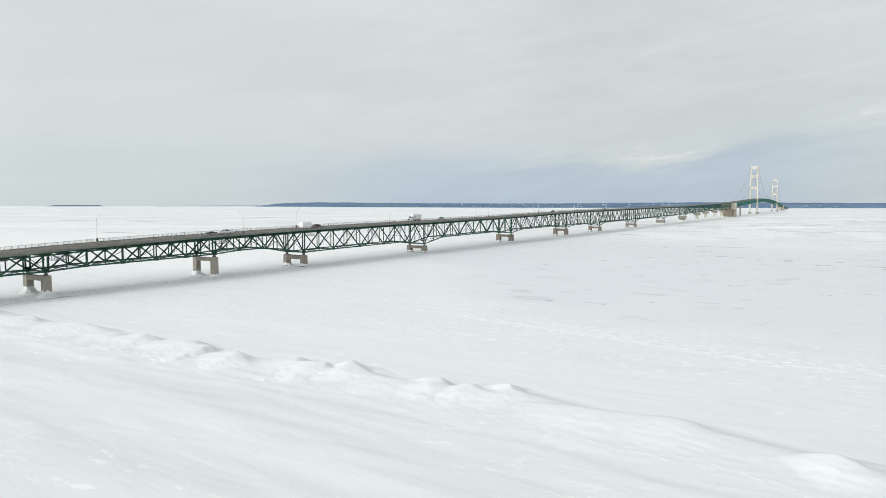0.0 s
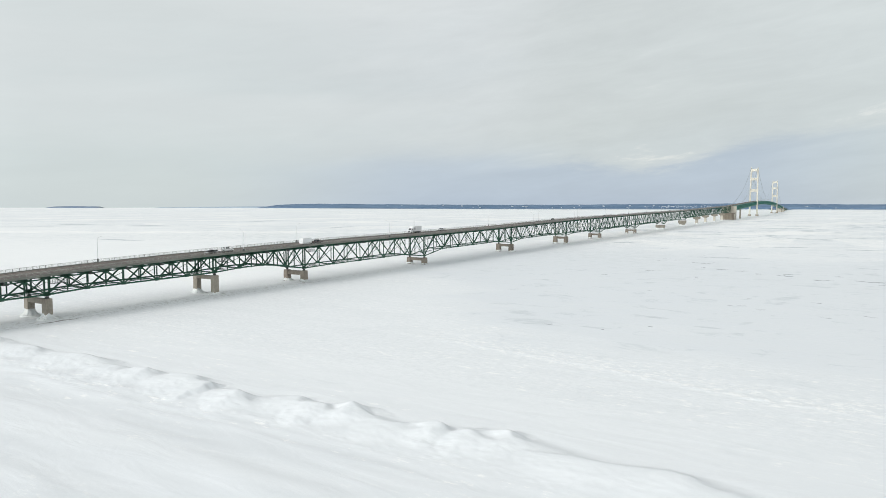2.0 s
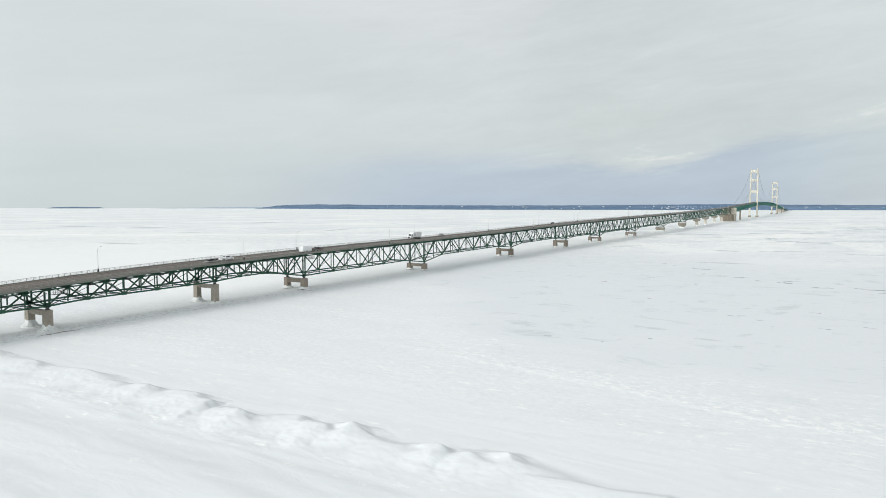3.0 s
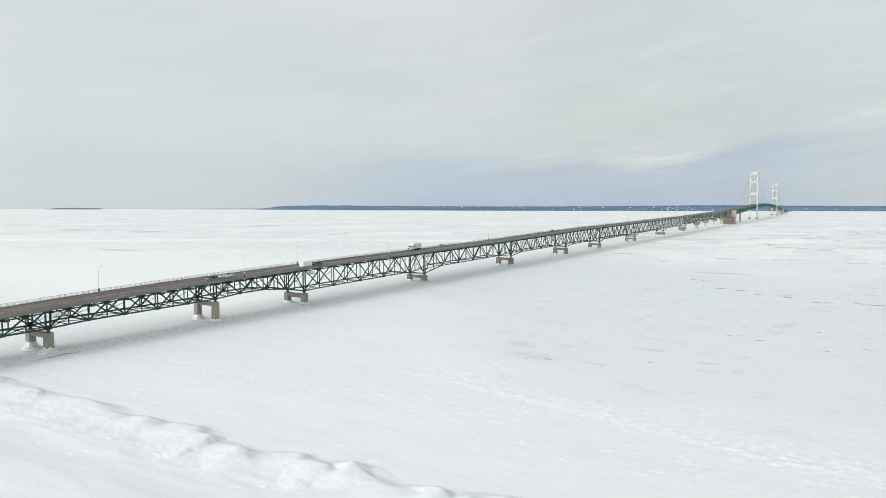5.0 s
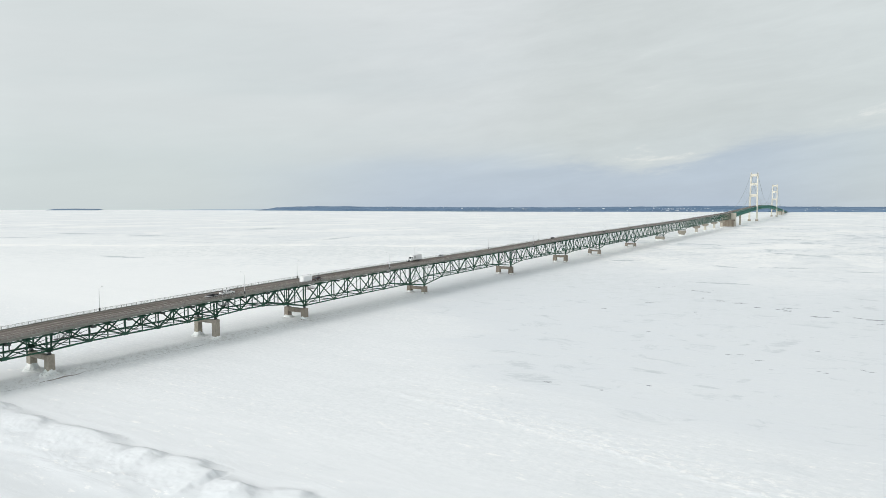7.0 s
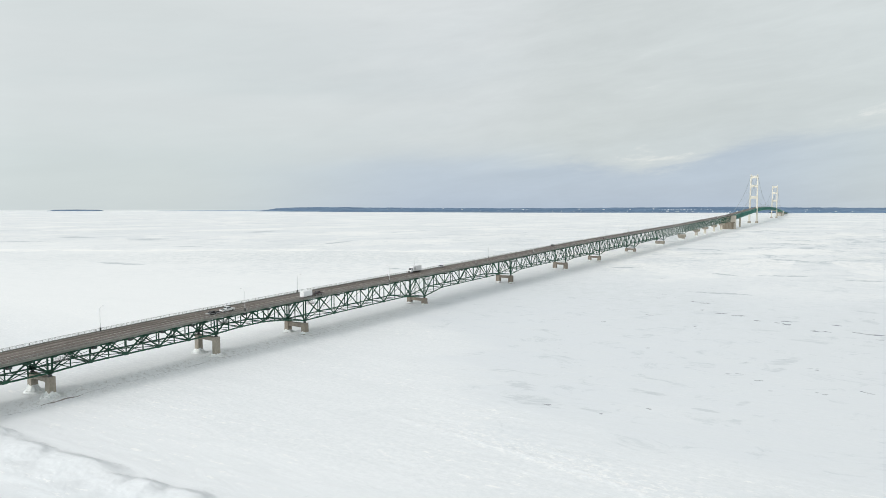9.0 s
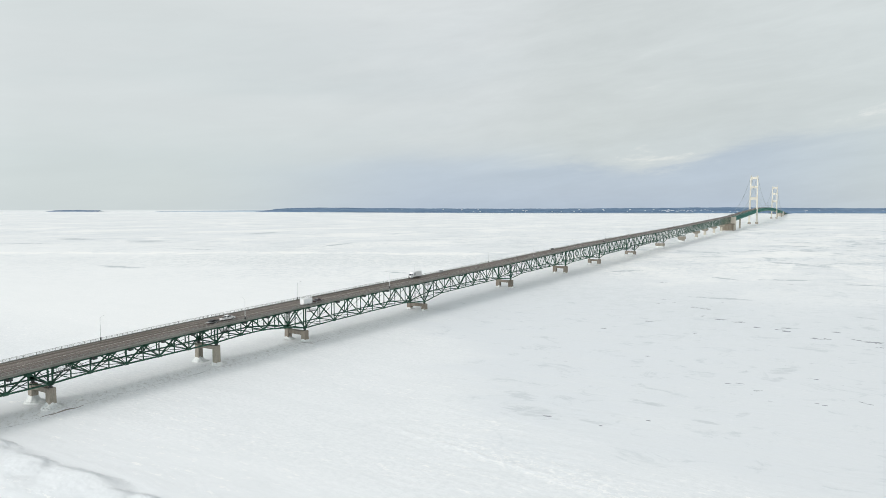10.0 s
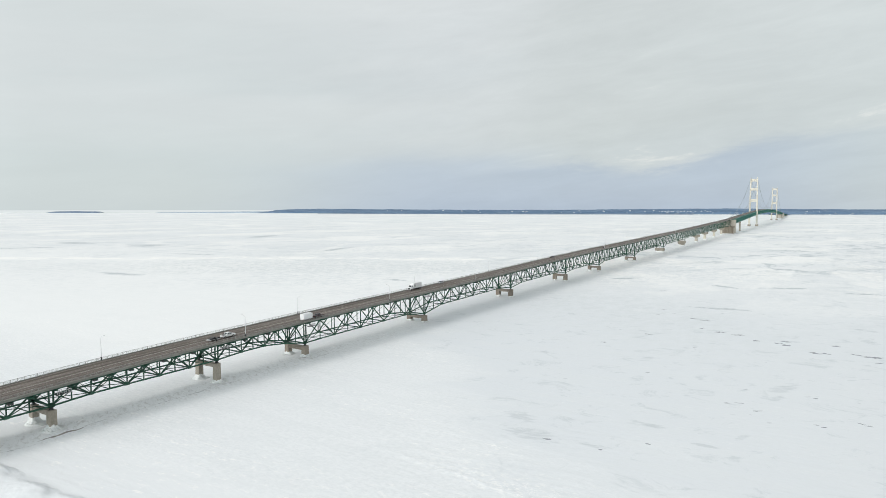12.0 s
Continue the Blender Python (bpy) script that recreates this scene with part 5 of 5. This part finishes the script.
def box_truck():
    ob = thing("box_truck", Matrix(), "white box truck with a grey emblem patch on its side", "truck")
    box = part("cargo_box", add_box(bmesh.new(), -6.2, 2.4, -1.28, 1.28, 1.12, 3.95, 0.07), WHITE_PAINT, ob, "white cargo box")
    part("side_rail", add_box(bmesh.new(), -6.22, 2.42, -1.30, 1.30, 1.0, 1.13), GALVANISED, box)
    for y in (-1.305, 1.30):
        part("emblem", add_prism(bmesh.new(), [(0.3, 1.8), (1.5, 1.8), (1.9, 2.6), (1.4, 3.3), (0.6, 3.4), (0.1, 2.6)], y, y + 0.005), SILVER_PAINT, box, "plain grey emblem patch")
    part("rear_door", add_box(bmesh.new(), -6.26, -6.205, -1.15, 1.15, 1.25, 3.8), GALVANISED, box, "grey roll-up rear door")
    part("underframe", add_box(bmesh.new(), -6.1, 4.4, -0.45, 0.45, 0.65, 0.99), DARK_STEEL, ob)
    cab = part("cab", shell(bmesh.new(), [(2.55, 0.75), (4.9, 0.6), (5.05, 0.95), (4.95, 1.65), (4.1, 1.85), (2.55, 1.85)], 1.14), WHITE_PAINT, ob, "white cab")
    greenhouse(cab, (2.56, 4.15), (2.60, 3.55), 1.84, 2.95, 1.10, 0.98, WHITE_PAINT, ((0.22, 0.88),))
    part("skirt", add_box(bmesh.new(), -3.0, 2.2, -1.2, -1.14, 0.55, 0.985), DARK_STEEL, box, "dark side skirt")
    part("grille", add_box(bmesh.new(), 5.0, 5.07, -0.6, 0.6, 0.8, 1.5), DARK_STEEL, cab)
    lights(cab, 5.02, 2.6, 1.1, 1.1)
    for x in (4.1, -3.7, -4.8):
        for y in (-1.05, 1.05):
            wheel(ob, x, y, 0.48, 0.34)
    return ob


def on_road(ob, s, y, oncoming):
    tilt = math.atan2(deck_height(s + 4) - deck_height(s - 4), 8)
    m = BRIDGE @ Matrix.Translation((s, y, deck_height(s) - 0.196)) @ Matrix.Rotation(-tilt, 4, "Y")
    ob.matrix_world = m @ Matrix.Rotation(math.pi if oncoming else 0.0, 4, "Z")


on_road(box_truck(), 300, 5.4, True)
on_road(car(SILVER_PAINT, "silver car with dark windows on the bridge road"), 330, 5.4, True)
on_road(pickup(MAROON_PAINT, "dark maroon pickup towing a white box trailer"), 206.6, -5.4, False)
on_road(box_trailer(), 199.5, -5.4, False)
on_road(pickup(WHITE_PAINT, "white pickup towing a flatbed trailer"), 160.4, -2.0, False)
on_road(flat_trailer(), 153.9, -2.0, False)
on_road(car(BLACK_PAINT, "black car with dark windows on the bridge road"), 520, 5.4, True)
on_road(car(MAROON_PAINT, "dark red car on the bridge road"), 640, -5.4, False)
on_road(car(SILVER_PAINT, "grey car far along the bridge road"), 860, 5.4, True)
on_road(car(BLACK_PAINT, "dark car far along the bridge road"), 1010, 1.8, True)

# ---------------------------------------------------------------- crack in the ice beside the piers


def ice_crack(s0, s1, y, width, seed, material):
    bm = bmesh.new()
    rows = []
    count = int((s1 - s0) / 0.45)
    for i in range(count + 1):
        s = s0 + (s1 - s0) * i / count
        mid = y + 1.6 * noise.noise(Vector((s * 0.05, seed, 0))) + 0.9 * noise.noise(Vector((s * 0.35, seed, 1)))
        w = width * max(0.06, 0.28 + 0.8 * noise.noise(Vector((s * 0.11, seed, 4))) + 0.55 * noise.noise(Vector((s * 0.9, seed, 7)))) * min(1.0, 4.0 * min(i, count - i) / count + 0.05)
        rows.append([bm.verts.new(p) for p in ((s, mid - w, 0.006), (s, mid - w * 0.4, 0.014), (s, mid + w * 0.5, 0.012), (s, mid + w, 0.006))])
    for a, b in zip(rows, rows[1:]):
        for q in range(3):
            bm.faces.new((a[q], b[q], b[q + 1], a[q + 1]))
    bmesh.ops.recalc_face_normals(bm, faces=bm.faces)
    return thing("ice_crack", BRIDGE, "thin dark crack of refrozen wet ice in the snow", "ice crack", "ice cracks", bm=bm, material=material)


ice_crack(87, 102, -10.4, 1.0, 1.0, WET_ICE)
ice_crack(100, 122, -9.4, 1.0, 4.5, REFROZEN)
ice_crack(110, 168, -9.4, 0.7, 2.0, REFROZEN)
ice_crack(60, 90, -11.5, 0.9, 6.0, REFROZEN)
ice_crack(196, 212, -9.0, 0.7, 3.0, REFROZEN)

# ---------------------------------------------------------------- bare ice showing through the snow
BARE_ICE = surface("bare_dark_ice", (0.105, 0.122, 0.152), (0.23, 0.257, 0.29), 1.5, 0.35, 0.0, 0.2, stain=(0.45, 0.48, 0.50), amount=0.5)


def ice_patch(x, y, length, angle, wide, seed):
    """A ragged sliver of bare ice, thickest off its middle, drawn out at both ends."""
    bm = bmesh.new()
    rows = []
    count = max(10, int(length / 0.35))
    lead = 0.3 + 0.4 * random.random()
    for i in range(count + 1):
        k = i / count
        p = length * (k - 0.5)
        body = max(0.03, (k / lead if k < lead else (1 - k) / (1 - lead)) ** 0.7)
        mid = 0.10 * length * noise.noise(Vector((p * 0.25, seed, 2.0))) + 0.35 * wide * noise.noise(Vector((p * 0.9, seed, 5.0)))
        up = wide * body * max(0.05, 0.55 + 0.9 * noise.noise(Vector((p * 0.8, seed, 8.0))))
        down = wide * body * max(0.05, 0.55 + 0.9 * noise.noise(Vector((p * 0.8, seed, 11.0))))
        rows.append([bm.verts.new(q) for q in ((p, mid - down, 0.006), (p, mid, 0.012), (p, mid + up, 0.006))])
    for a, b in zip(rows, rows[1:]):
        for q in range(2):
            bm.faces.new((a[q], b[q], b[q + 1], a[q + 1]))
    bmesh.ops.recalc_face_normals(bm, faces=bm.faces)
    return thing("ice_patch", pose(x, y, 0, 0, 0, angle), "ragged sliver of bare dark ice in the snow", "ice patch", "bare ice patches", bm=bm, material=BARE_ICE)


random.seed(31)
LONG_PATCHES = [(146, 361, 4.4, -20), (150, 355, 6.5, -38), (144, 321, 6.5, -13), (150, 314, 7.5, -11), (105, 316, 4.6, -15), (160, 294, 5.0, -38), (161, 290, 5.1, 14),
                (165, 298, 4.8, -12), (165, 274, 5.0, -35), (169, 273, 4.4, -12), (183, 288, 4.0, -15), (182, 270, 7.0, -52), (186, 266, 8.5, -14), (171, 483, 6.6, 0),
                (152, 300, 3.4, 0), (29, 171, 2.8, -29)]
for n, (x, y, length, angle) in enumerate(LONG_PATCHES):
    ice_patch(x, y, length, angle, 2.4 if y > 255 else 1.0, n * 3.7)
SHORT_PATCHES = [(139, 332, 3.5, 0), (116, 285, 1.6, 0), (181, 256, 3.0, -24), (80, 241, 2.2, 0), (94, 203, 2.3, -12), (98, 203, 3.2, -30), (108, 219, 1.7, 0),
                 (126, 208, 1.8, 0), (111, 182, 1.6, -26), (112, 180, 1.9, 0), (125, 183, 2.3, -45), (126, 181, 2.2, -22), (42, 163, 1.1, -16), (56, 167, 1.6, 0),
                 (130, 376, 3.2, -24), (140, 393, 3.5, -22), (141, 379, 2.6, 0), (77, 297, 2.8, -18), (100, 195, 3.2, 0)]
for n, (x, y, length, angle) in enumerate(SHORT_PATCHES):
    ice_patch(x, y, length, angle, 1.55 if y > 255 else 0.72, 90 + n * 2.9)
